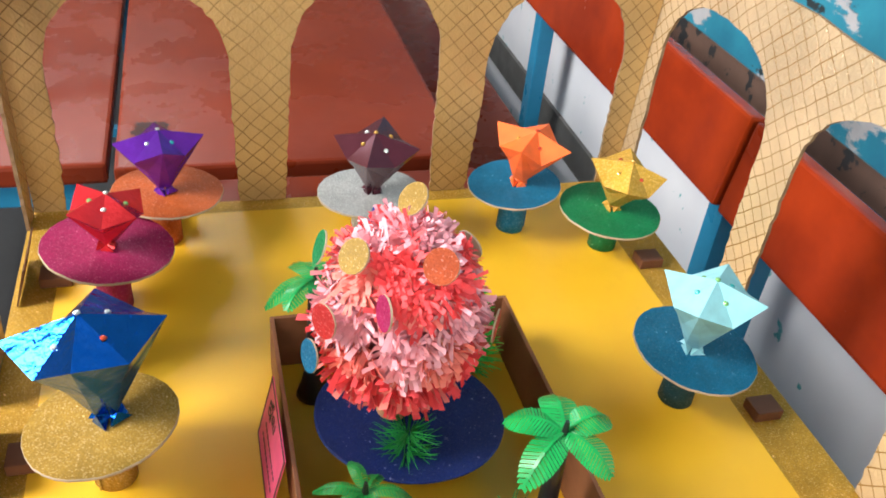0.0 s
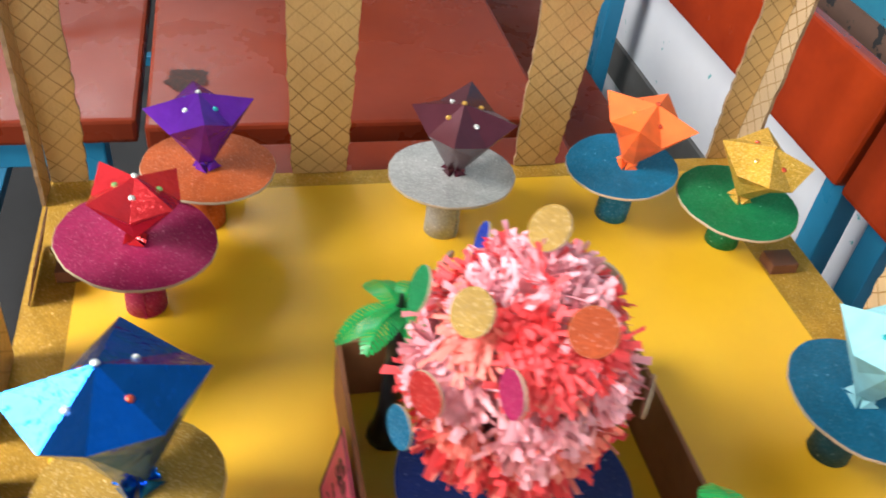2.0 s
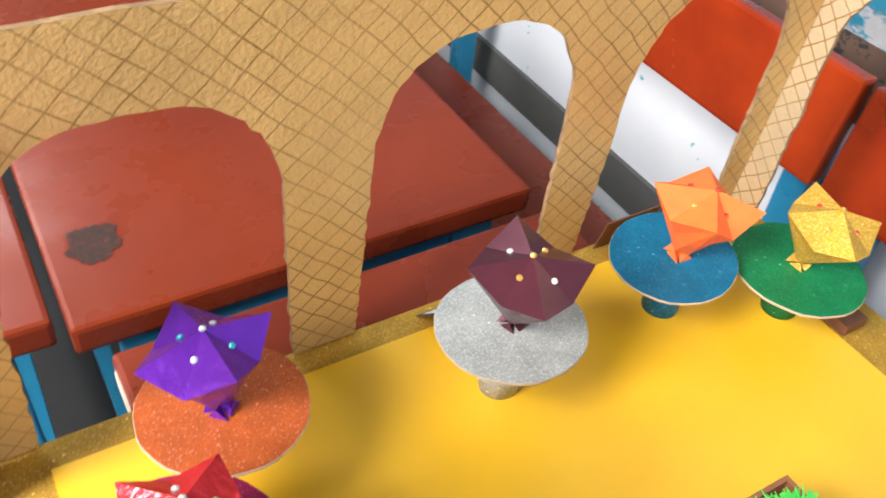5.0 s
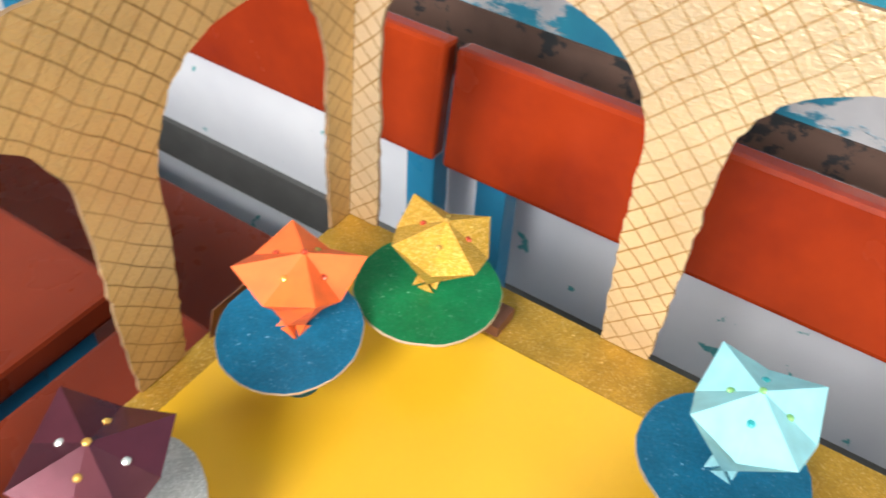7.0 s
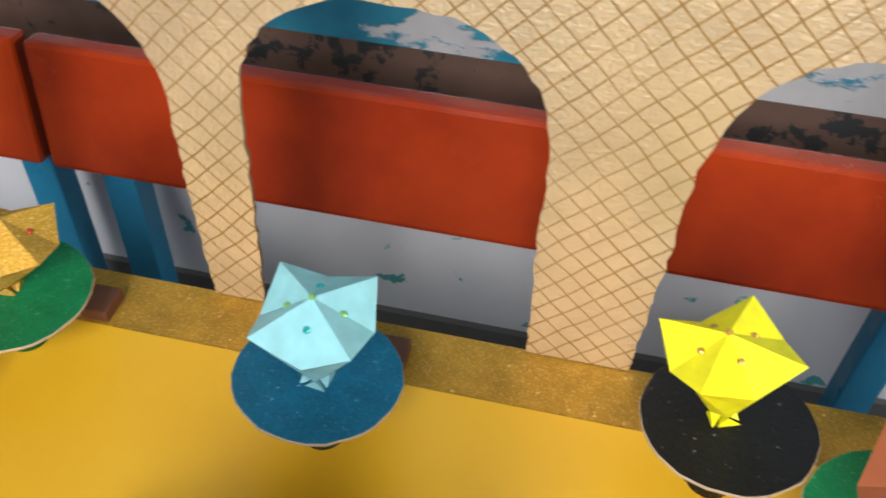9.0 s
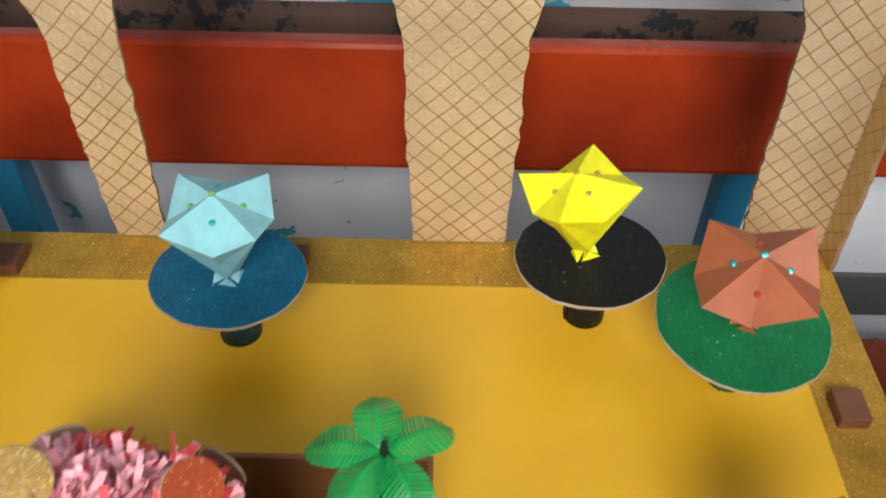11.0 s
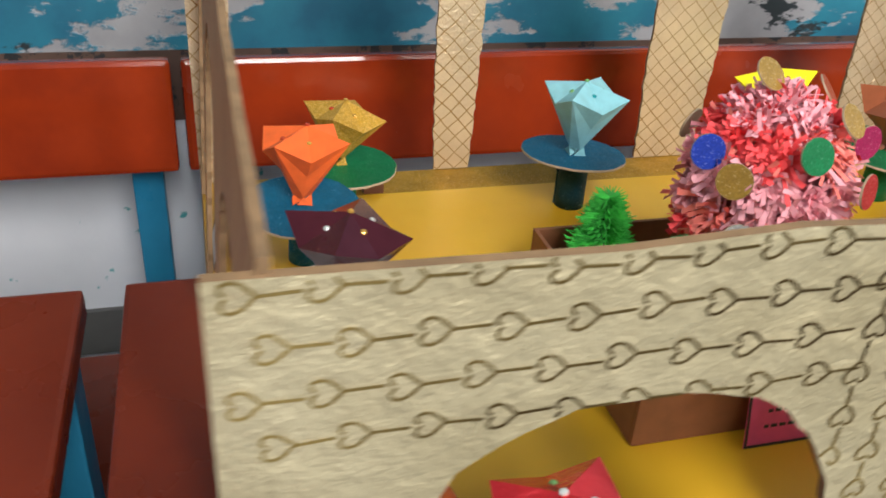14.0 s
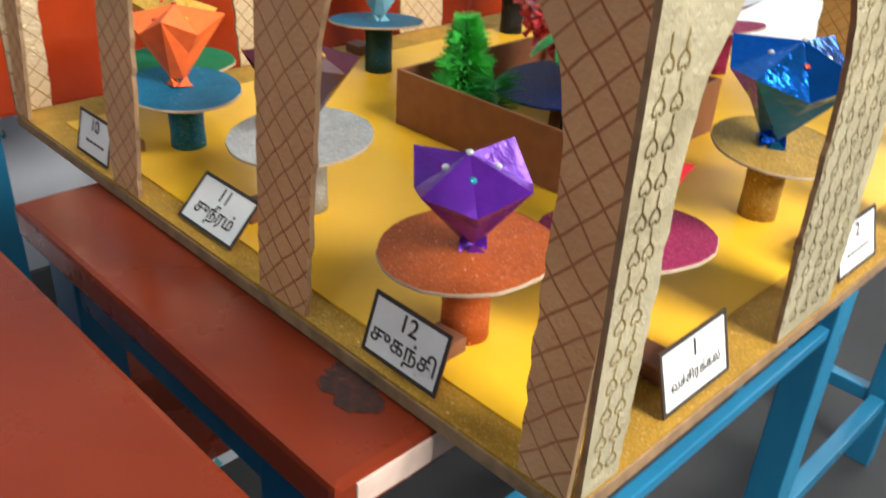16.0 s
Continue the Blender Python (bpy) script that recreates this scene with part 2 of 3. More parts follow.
def box(x0, x1, y0, y1, z0, z1, bevel=0.0, bm=None):
    bm = bm or bmesh.new()
    vs = [bm.verts.new((x, y, z)) for x in (x0, x1) for y in (y0, y1) for z in (z0, z1)]
    fs = [bm.faces.new([vs[i] for i in f]) for f in
          ((0, 1, 3, 2), (4, 6, 7, 5), (0, 4, 5, 1), (2, 3, 7, 6), (0, 2, 6, 4), (1, 5, 7, 3))]
    if bevel:
        es = list({e for f in fs for e in f.edges})
        bmesh.ops.bevel(bm, geom=es, offset=bevel, segments=2, affect="EDGES", profile=0.6)
    return bm


def turned(profile, seg=32, bm=None, wob=0.0, seed=0):
    """A surface of revolution round z from (radius, z) pairs, closed at both ends."""
    bm = bm or bmesh.new()
    rng = random.Random(seed)
    a, b, c = rng.uniform(0, 6), rng.uniform(0, 6), rng.uniform(0, 6)
    rings = []
    for r, z in profile:
        ring = []
        for i in range(seg):
            th = 2 * math.pi * i / seg
            k = 1 + wob * (math.sin(2 * th + a) + 0.6 * math.sin(3 * th + b) + 0.35 * math.sin(7 * th + c))
            ring.append(bm.verts.new((r * k * math.cos(th), r * k * math.sin(th), z)))
        rings.append(ring)
    for r0, r1 in zip(rings, rings[1:]):
        for i in range(seg):
            j = (i + 1) % seg
            bm.faces.new((r0[i], r0[j], r1[j], r1[i]))
    bm.faces.new(list(reversed(rings[0])))
    bm.faces.new(rings[-1])
    return bm


# ---------- the room ----------
def slab(name, dims, mat, label, category):
    ob = part(name, box(*dims), mat, None, label)
    return tagged(ob, label, category, kind="structure")


T = 0.15
slab("floor", (ROOM_W - T, ROOM_E + T, ROOM_S - T, ROOM_N + T, FLOOR_Z - 0.1, FLOOR_Z), CEMENT,
     "dark grey polished cement classroom floor", "floor")
slab("ceiling", (ROOM_W - T, ROOM_E + T, ROOM_S - T, ROOM_N + T, CEIL_Z, CEIL_Z + 0.1), PLASTER,
     "plain grey plaster ceiling, unseen, over the classroom", "ceiling")
slab("wall_east_low", (ROOM_E, ROOM_E + T, ROOM_S, ROOM_N, FLOOR_Z, -0.05), WHITEWASH,
     "whitewashed lower wall with teal paint specks", "wall")
slab("wall_east_band", (ROOM_E - 0.002, ROOM_E + T, ROOM_S, ROOM_N, -0.05, 0.032), DARK_BAND,
     "dark brown and black peeling band on wall", "wall")
slab("wall_east", (ROOM_E, ROOM_E + T, ROOM_S, ROOM_N, 0.032, CEIL_Z), PEELING,
     "pale grey wall with peeling teal paint", "wall")
slab("trim", (ROOM_E - 0.008, ROOM_E, ROOM_S, ROOM_N, -0.365, -0.30), GREY_BAND,
     "dark grey stripe along the whitewashed wall", "trim")


def window_wall(name, along, at, lo, hi, windows, z0=0.9, z1=2.14):
    """A wall with openings right through it, along y (at x) or along x (at y)."""
    bm = bmesh.new()
    cuts = sorted((c - w / 2, c + w / 2) for c, w in windows)
    prev = lo
    pieces = [(lo, hi, FLOOR_Z, z0), (lo, hi, z1, CEIL_Z)]
    for a, b in cuts:
        pieces.append((prev, a, z0, z1))
        prev = b
    pieces.append((prev, hi, z0, z1))
    for a, b, c, d in pieces:
        if along == "y":
            box(at - T, at, a, b, c, d, bm=bm)
        else:
            box(a, b, at, at + T if at > 0 else at - T, c, d, bm=bm)
    ob = part(name, bm, PLASTER)
    tagged(ob, "unseen grey plaster wall with open window holes", "wall", kind="structure")


window_wall("wall_west", "y", ROOM_W, ROOM_S, ROOM_N, WEST_WINDOWS)
# The north opening is added to go with the fill lamp.
window_wall("wall_north", "x", ROOM_N, ROOM_W, ROOM_E, [NORTH_FILL_WINDOW], 1.85, 2.5)
window_wall("wall_south", "x", ROOM_S, ROOM_W, ROOM_E, [(-1.2, 0.9), (-0.1, 0.9)])


# ---------- school desks ----------
DESK_TOP = -0.012


def desk(x0, x1, y0, y1, label, top_z=DESK_TOP):
    """A long desk: enamelled top on a blue square-tube frame."""
    ob = thing("school_desk", label, "desk", ((x0 + x1) / 2, (y0 + y1) / 2, FLOOR_Z), group="school desks")
    cx, cy = (x0 + x1) / 2, (y0 + y1) / 2
    hx, hy = (x1 - x0) / 2, (y1 - y0) / 2
    H = top_z - FLOOR_Z
    part("desktop", box(-hx, hx, -hy, hy, H - 0.024, H, 0.004), RED_PAINT, ob)
    s = 0.02
    for sx in (-1, 1):
        for sy in (-1, 1):
            x, y = sx * (hx - 0.05), sy * (hy - 0.02)
            part("leg", box(x - s, x + s, y - s * 0.7, y + s * 0.7, 0, H - 0.024, 0.002), BLUE_STEEL, ob)
    for sy in (-1, 1):
        y = sy * (hy - 0.02)
        part("rail", box(-hx + 0.07, hx - 0.07, y - 0.012, y + 0.012, H - 0.052, H - 0.026, 0.002), BLUE_STEEL, ob)
        part("foot_rail", box(-hx + 0.07, hx - 0.07, y - 0.012, y + 0.012, 0.12, 0.145, 0.002), BLUE_STEEL, ob)
    for sx in (-1, 1):
        x = sx * (hx - 0.05)
        part("side_rail", box(x - 0.012, x + 0.012, -hy + 0.04, hy - 0.04, 0.12, 0.145, 0.002), BLUE_STEEL, ob)
    return ob


model_desk = desk(-0.188, 0.163, -0.80, 0.408, "red-brown painted desk carrying the cardboard model")
H = DESK_TOP - FLOOR_Z
part("leg", box(-0.1755, -0.1375, -0.062, -0.022, 0, H - 0.024, 0.002), BLUE_STEEL, model_desk)
part("stretcher", box(-0.172, -0.160, -0.022, 0.560, 0.536, 0.549, 0.002), BLUE_STEEL, model_desk)
part("worn_edge", box(-0.1768, -0.1750, 0.395, 0.592, H - 0.019, H - 0.004, 0.0007), WORN_WOOD, model_desk, "bare worn wood where paint chipped")
desk(-0.206, 0.160, 0.436, 1.70, "red-brown painted desk with scorched patch on top")
desk(-0.62, -0.214, 0.455, 1.70, "red-brown painted desk beside another desk", DESK_TOP - 0.004)


def bench(x_back, y0, y1, label):
    """A bench: low seat plank, upright glossy backrest plank, blue uprights."""
    ob = thing("school_bench", label, "bench", (x_back, (y0 + y1) / 2, FLOOR_Z), group="school benches")
    h = (y1 - y0) / 2
    back = part("backrest", box(-0.011, 0.011, -h, h, -0.058, 0.058, 0.005), RED_BACK, ob, "glossy orange-red backrest plank")
    back.matrix_basis = pose(0.0, 0, 0.757, 0, 7, 0)
    part("seat", box(-0.30, 0.006, -h, h, 0.436, 0.46, 0.004), RED_PAINT, ob)
    for y in (-h + 0.035, -h * 0.02, h - 0.035):
        part("upright", box(0.016, 0.044, y - 0.016, y + 0.016, 0, 0.78, 0.002), BLUE_STEEL, ob)
        part("leg", box(-0.27, -0.24, y - 0.016, y + 0.016, 0, 0.436, 0.002), BLUE_STEEL, ob)
        part("seat_rail", box(-0.24, 0.016, y - 0.012, y + 0.012, 0.41, 0.434, 0.002), BLUE_STEEL, ob)
    return ob


bench(0.465, 0.372, 1.75, "blue steel bench with glossy orange-red planks")
bench(0.465, -1.05, 0.362, "blue steel bench with glossy orange-red planks")


# ---------- the model's base ----------
PX, PY, PW = 0.30, 0.35, -0.27
base = thing("model_base", "gold-bordered board covered with shiny yellow paper", "model base", (0, 0, 0))
part("board", box(PW, PX, -PY, PY, -0.0115, -0.003, 0.001), BOARD_EDGE, base, "cut cardboard base with raw edge")
SX, SXW, SYN, SYS = 0.254, -0.238, 0.329, -0.305
part("border", box(PW + 0.001, PX - 0.001, -PY + 0.001, PY - 0.001, -0.003, -0.0012), GOLD_GLITTER, base, "gold glitter paper border")
part("sheet", box(SXW, SX, SYS, SYN, -0.0012, 0.0), YELLOW_SHEET, base, "shiny yellow paper sheet")


def arch_pts(a, b, top, spring, n=34, slack=0.0, seed=0):
    """The outline of an opening from its foot at b, over the crown, to its foot at a; hand-cut, so a little uneven."""
    rng = random.Random(seed)
    c, hw = (a + b) / 2, (b - a) / 2
    out = [(b, 0.0)]
    m = 21
    for i in range(1, m):
        z = spring * i / m
        out.append((b - slack * math.sin(math.pi * 0.5 * i / m) + rng.uniform(-1, 1) * 0.0010, z))
    w = hw - slack
    for i in range(0, n + 1):
        th = math.pi * i / n
        k = 0.80
        x = c + w * math.copysign(abs(math.cos(th)) ** k, math.cos(th))
        z = spring + (top - spring) * abs(math.sin(th)) ** k
        out.append((x + rng.uniform(-1, 1) * 0.0010, z + rng.uniform(-1, 1) * 0.0010))
    for i in range(m - 1, 0, -1):
        z = spring * i / m
        out.append((a + slack * math.sin(math.pi * 0.5 * i / m) + rng.uniform(-1, 1) * 0.0010, z))
    out.append((a, 0.0))
    return out


def arcade_outline(lo, hi, height, arches, seed=0, swell=(0, 0, 1)):
    """Uneven top edge; swell is where the board rises, by how much and how wide."""
    rng = random.Random(seed)
    pts = [(lo, 0.0), (lo, height)]
    n = 16
    for i in range(1, n):
        s = lo + (hi - lo) * i / n
        pts.append((s, height + rng.uniform(-1, 1) * 0.002 + swell[1] * math.exp(-((s - swell[0]) / swell[2]) ** 2)))
    pts += [(hi, height), (hi, 0.0)]
    for k, (a, b, top, spring) in enumerate(sorted(arches, reverse=True)):
        pts += arch_pts(a, b, top, spring, slack=0.004, seed=seed * 10 + k)
    return pts


def inside(pts, s, z):
    hit = False
    j = len(pts) - 1
    for i in range(len(pts)):
        (xi, zi), (xj, zj) = pts[i], pts[j]
        if (zi > z) != (zj > z) and s < (xj - xi) * (z - zi) / (zj - zi) + xi:
            hit = not hit
        j = i
    return hit


def arcade(lo, hi, height, arches, outer, label, m, seed, inner=None, swell=(0, 0, 1)):
    """A cut-out cardboard wall in its own (Y, Z) plane; -x is the inner face, +x the outer one."""
    pts = arcade_outline(lo, hi, height, arches, seed, swell)
    th = 0.0030
    bm = bmesh.new()
    vi = [bm.verts.new((-th / 2, s, z)) for s, z in pts]
    vo = [bm.verts.new((th / 2, s, z)) for s, z in pts]
    fi = bm.faces.new(vi)
    fo = bm.faces.new(list(reversed(vo)))
    fi.material_index, fo.material_index = 0, 1
    for i in range(len(pts)):
        j = (i + 1) % len(pts)
        f = bm.faces.new((vi[j], vi[i], vo[i], vo[j]))
        f.material_index = 2
    bmesh.ops.recalc_face_normals(bm, faces=bm.faces[:])
    bmesh.ops.triangulate(bm, faces=[fi, fo])
    ob = part("arcade_wall", bm, [inner or GOLD_NET, outer, BOARD_EDGE])
    ob.matrix_world = m
    tagged(ob, label, "model wall", group="arcade walls of the model")
    return ob, pts


WALL_H = 0.260
EAST_ARCHES = [(-0.290, -0.127, 0.230, 0.135), (-0.064, 0.108, 0.224, 0.140), (0.141, 0.322, 0.220, 0.140)]
NORTH_ARCHES = [(-0.240, -0.088, 0.209, 0.125), (-0.046, 0.096, 0.214, 0.125), (0.132, 0.275, 0.212, 0.125)]
SOUTH_ARCHES = [(-0.220, -0.094, 0.209, 0.125), (-0.046, 0.100, 0.214, 0.125), (0.142, 0.275, 0.212, 0.125)]
WEST_ARCHES = [(-0.320, -0.200, 0.210, 0.115), (-0.165, -0.045, 0.210, 0.115), (-0.020, 0.108, 0.212, 0.115), (0.172, 0.318, 0.212, 0.115)]

LEAN_N, LEAN_W = 3.5, 0.5
arcade(-PY, PY, WALL_H, EAST_ARCHES, CREAM_FOIL, "gold cardboard arcade wall with crosshatched net pattern",
       pose(PX - 0.002, 0, 0), 3, EAST_NET)
arcade(-PX + 0.004, -PW - 0.004, 0.2585, [(-b, -a, t, s) for a, b, t, s in NORTH_ARCHES][::-1], BROWN_NET,
       "gold and brown cardboard arcade wall, leaning inward", pose(0, PY - 0.002, 0, LEAN_N, 0, 0) @ pose(0, 0, 0, 0, 0, 90), 5)
west_wall, west_pts = arcade(-PY + 0.006, PY - 0.006, 0.2545, [(-b, -a, t, s) for a, b, t, s in WEST_ARCHES][::-1], CREAM_FOIL,
       "cream-gold foil arcade wall with drawn heart chains", pose(PW + 0.002, 0, 0, 0, LEAN_W, 0) @ pose(0, 0, 0, 0, 0, 180), 7, swell=(-0.05, 0.012, 0.06))
arcade(PW + 0.004, PX - 0.004, WALL_H, SOUTH_ARCHES, BROWN_NET,
       "gold cardboard arcade wall with crosshatched net pattern", pose(0, -PY + 0.002, 0, -3, 0, 0) @ pose(0, 0, 0, 0, 0, -90), 9)


def chains():
    """Heart-shaped loops joined by short strokes, drawn in rows over the foil."""
    bm = bmesh.new()
    x = 0.0030 / 2 + 0.0003

    def stroke(pl, w=0.00042):
        prev = None
        for i, (s, z) in enumerate(pl):
            a, b = pl[max(0, i - 1)], pl[min(len(pl) - 1, i + 1)]
            d = Vector((b[0] - a[0], b[1] - a[1]))
            d.normalize()
            n = Vector((-d.y, d.x)) * w
            cur = [bm.verts.new((x, s + n.x, z + n.y)), bm.verts.new((x, s - n.x, z - n.y))]
            if prev:
                bm.faces.new((prev[0], prev[1], cur[1], cur[0]))
            prev = cur

    rng = random.Random(4)

    def motif(s, z, ang, step):
        ca, sa = math.cos(ang), math.sin(ang)
        loop = []
        for i in range(16):
            th = 2 * math.pi * i / 16 + 0.35
            u = -(13 * math.cos(th) - 4 * math.cos(2 * th) - 2 * math.cos(3 * th) - math.cos(4 * th)) / 15
            loop.append((0.0037 * u * rng.uniform(0.94, 1.06), 0.0035 * (0.6 * math.sin(th) ** 3 + 0.4 * math.sin(th))))
        link = [(0.0042, 0), (step - 0.0038, rng.uniform(-0.0006, 0.0006))]
        for pl in (loop, link):
            q = [(s + u * ca - v * sa, z + u * sa + v * ca) for u, v in pl]
            run = []
            for p in q:
                if inside(west_pts, *p):
                    run.append(p)
                else:
                    if len(run) > 1:
                        stroke(run)
                    run = []
            if len(run) > 1:
                stroke(run)

    feet = sorted(-v for a in WEST_ARCHES for v in a[:2])
    pillars = [(feet[i] - 0.022, feet[i + 1] - 0.004) for i in range(1, len(feet) - 1, 2)]
    for row in range(4):
        z = 0.2510 - row * 0.0128
        k = 0
        s = -PY + 0.012 + (row % 2) * 0.006
        while s < PY:
            if not any(lo < s < hi for lo, hi in pillars):
                motif(s, z + rng.uniform(-1, 1) * 0.0008, 0, 0.0165)
            s += 0.0165
    cols = [(-0.336, 0.195), (-0.326, 0.195)]
    for lo, hi in pillars:
        n = max(2, int((hi - lo) / 0.012))
        cols += [(lo + (hi - lo) * (i + 0.5) / n, 0.243) for i in range(n)]
    for s, top in cols:
        z = 0.012
        while z < top:
            motif(s + rng.uniform(-1, 1) * 0.001, z, math.pi / 2, 0.0142)
            z += 0.0142
    ob = part("heart_chain", bm, CHAIN_INK, west_wall, "brown pen-drawn heart chain pattern")
    ob["kind"] = "stuff"


chains()
# ---------- ornaments on round tables ----------
def ornament(label, loc, r, zm, phi, tilt, mat, gem_mats, seed=0):
    """A folded paper fortune-teller standing on its closed tips: four square flaps that meet at the crown, each with a stuck-on gem."""
    rng = random.Random(seed)
    ob = thing("paper_ornament", label, "ornament", loc, group="folded paper ornaments")
    bm = bmesh.new()
    T0 = bm.verts.new((0, 0, 0.001))
    C = bm.verts.new((rng.uniform(-1, 1) * 0.04 * r, rng.uniform(-1, 1) * 0.04 * r, (zm + 0.20) * r))
    M, E, H, K = [], [], [], []
    for i in range(4):
        a = radians(phi + 90 * i + rng.uniform(-3, 3))
        rr = r * rng.uniform(0.97, 1.03)
        M.append(bm.verts.new((rr * math.cos(a), rr * math.sin(a), r * (zm + rng.uniform(-0.06, 0.06)))))
    for i in range(4):
        a = radians(phi + 90 * i + 45 + rng.uniform(-4, 4))
        k = rng.uniform(0.74, 0.84)
        E.append(bm.verts.new((k * r * math.cos(a), k * r * math.sin(a), r * (zm - rng.uniform(0.22, 0.34)))))
        H.append(bm.verts.new((0.46 * r * math.cos(a), 0.46 * r * math.sin(a), r * zm * 0.50)))
        K.append(bm.verts.new((0.19 * r * math.cos(a), 0.19 * r * math.sin(a), 0.16 * r)))
    for i in range(4):
        j = (i + 1) % 4
        for f in ((C, M[i], E[i]), (C, E[i], M[j]), (M[i], H[i], E[i]), (E[i], H[i], M[j]),
                  (M[i], K[i], H[i]), (H[i], K[i], M[j]), (K[i], K[j], M[j])):
            bm.faces.new(f)
    for i in range(4):
        a, b = radians(phi + 90 * i + 6), radians(phi + 90 * i + 84)
        p = bm.verts.new((0.23 * r * math.cos(a), 0.23 * r * math.sin(a), 0.0))
        q = bm.verts.new((0.29 * r * math.cos(b), 0.29 * r * math.sin(b), 0.0))
        bm.faces.new((K[i], p, q))
        bm.faces.new((K[i], T0, p))
        bm.faces.new((K[i], q, T0))
    bmesh.ops.recalc_face_normals(bm, faces=bm.faces[:])
    cs, es, cc = [v.co.copy() for v in M], [v.co.copy() for v in E], C.co.copy()
    lean = pose(0, 0, 0, *tilt, 0)
    part("paper_body", bm, mat, ob).matrix_basis = lean
    spots = []
    for i in range(4):
        k = rng.uniform(0.42, 0.55)
        nrm = (cs[i] - cc).cross(cs[(i + 1) % 4] - cc).normalized()
        spots.append((cc.lerp(es[i], k), nrm if nrm.z > 0 else -nrm))
    spots.append((cc, Vector((0, 0, 1))))
    for i, (p, nrm) in enumerate(spots):
        g = turned([(0.0019, -0.0007), (0.0019, 0.0002), (0.0012, 0.0008), (0.0003, 0.0010)], 10)
        stud = part("gem", g, gem_mats[i % len(gem_mats)], ob)
        stud.matrix_basis = lean @ Matrix.Translation(p + nrm * 0.0007) @ nrm.to_track_quat("Z", "Y").to_matrix().to_4x4()
    return ob


def gem(name, c):
    return paper(name, c, 0.15, 0.4)


GEM_SILVER, GEM_GREEN, GEM_TEAL = gem("gem_silver", (0.7, 0.75, 0.72)), gem("gem_green", (0.25, 0.55, 0.2)), gem("gem_teal", (0.04, 0.42, 0.45))
GEM_RED, GEM_GOLD = gem("gem_red", (0.6, 0.08, 0.04)), gem("gem_gold", (0.6, 0.36, 0.08))


def cut_disc(R, th, seed):
    """A foam disc cut by hand with scissors: short straight facets, a little uneven."""
    rng = random.Random(seed)
    bm = bmesh.new()
    n = 30
    out = []
    for i in range(n):
        a = 2 * math.pi * (i + rng.uniform(-0.25, 0.25)) / n
        k = R * (1 + 0.010 * math.sin(2 * a + seed) + rng.uniform(-0.011, 0.008))
        out.append((k * math.cos(a), k * math.sin(a)))
    low = [bm.verts.new((x, y, 0)) for x, y in out]
    mid = [bm.verts.new((x, y, th * 0.7)) for x, y in out]
    top = [bm.verts.new((x * 0.992, y * 0.992, th)) for x, y in out]
    bm.faces.new(low[::-1]).material_index = 1
    bm.faces.new(top).material_index = 0
    for ra, rb in ((low, mid), (mid, top)):
        for i in range(n):
            j = (i + 1) % n
            bm.faces.new((ra[i], ra[j], rb[j], rb[i])).material_index = 1
    return bm


def small_table(label, stem_at, top_at, h, R, tilt, top_mat, stem_mat, rs=0.0130, seed=0):
    """A round foam top on a rolled tube; the top is glued on a little off the middle and not quite level."""
    ob = thing("round_table", label, "small table", (*stem_at, 0), group="round tables round the planter")
    dx, dy = top_at[0] - stem_at[0], top_at[1] - stem_at[1]
    bm = turned([(rs, 0), (rs * 0.97, h * 0.3), (rs * 0.98, h * 0.7), (rs, h)], 24, wob=0.012, seed=seed)
    # the tube is trimmed to the underside of the slanting top
    sx, sy = math.tan(radians(tilt[1])), math.tan(radians(tilt[0]))
    for v in bm.verts:
        if v.co.z > h * 0.9:
            v.co.z = h - (v.co.x - dx) * sx + (v.co.y - dy) * sy
    part("stem", bm, stem_mat, ob, smooth=True)
    seam = box(-0.0006, 0.0006, -rs - 0.0008, -rs + 0.0010, 0.0, h * 0.85)
    part("tube_seam", seam, stem_mat, ob).matrix_basis = pose(0, 0, 0, 0, 0, 40 * seed)
    top = part("top", cut_disc(R, 0.0018, seed + 5), [top_mat, DISC_EDGE], ob)
    top.matrix_basis = pose(dx, dy, h, tilt[0], tilt[1], 0)
    return ob


DISC_EDGE = paper("foam_edge", (0.42, 0.32, 0.22), 0.7)
G = {
    "orange": glitter("orange_glitter", (0.50, 0.105, 0.022), 0.93),
    "silver": glitter("silver_glitter", (0.48, 0.49, 0.48), 0.86, 0.4, 0.35),
    "blue": glitter("blue_glitter", (0.004, 0.130, 0.25), 0.97, 0.5, 0.1),
    "green": glitter("green_glitter", (0.004, 0.185, 0.062), 0.97, 0.5, 0.1),
    "black": glitter("black_glitter", (0.006, 0.006, 0.008), 0.996, 0.6, 0.0),
    "magenta": glitter("magenta_glitter", (0.36, 0.018, 0.10), 0.93),
    "gold": glitter("gold_glitter", (0.42, 0.25, 0.04), 0.84, 0.42, 0.3),
    "navy": glitter("navy_glitter", (0.005, 0.018, 0.125), 0.985, 0.6, 0.0),
    # Darker copy of the orange for the tree's disc, shade put into the colour.
    "spot_orange": glitter("shaded_orange_glitter", (0.34, 0.055, 0.012), 0.93),
    "spot_gold": glitter("spot_gold_glitter", (0.30, 0.18, 0.03), 0.9, 0.6, 0.05),
    "red": glitter("red_glitter", (0.5, 0.03, 0.03), 0.86),
    "royal": glitter("royal_blue_glitter", (0.006, 0.035, 0.34), 0.9),
    "cyan": glitter("cyan_glitter", (0.005, 0.18, 0.37), 0.84),
    "teal": glitter("dark_teal_glitter", (0.004, 0.055, 0.075), 0.97, 0.5, 0.1),
}
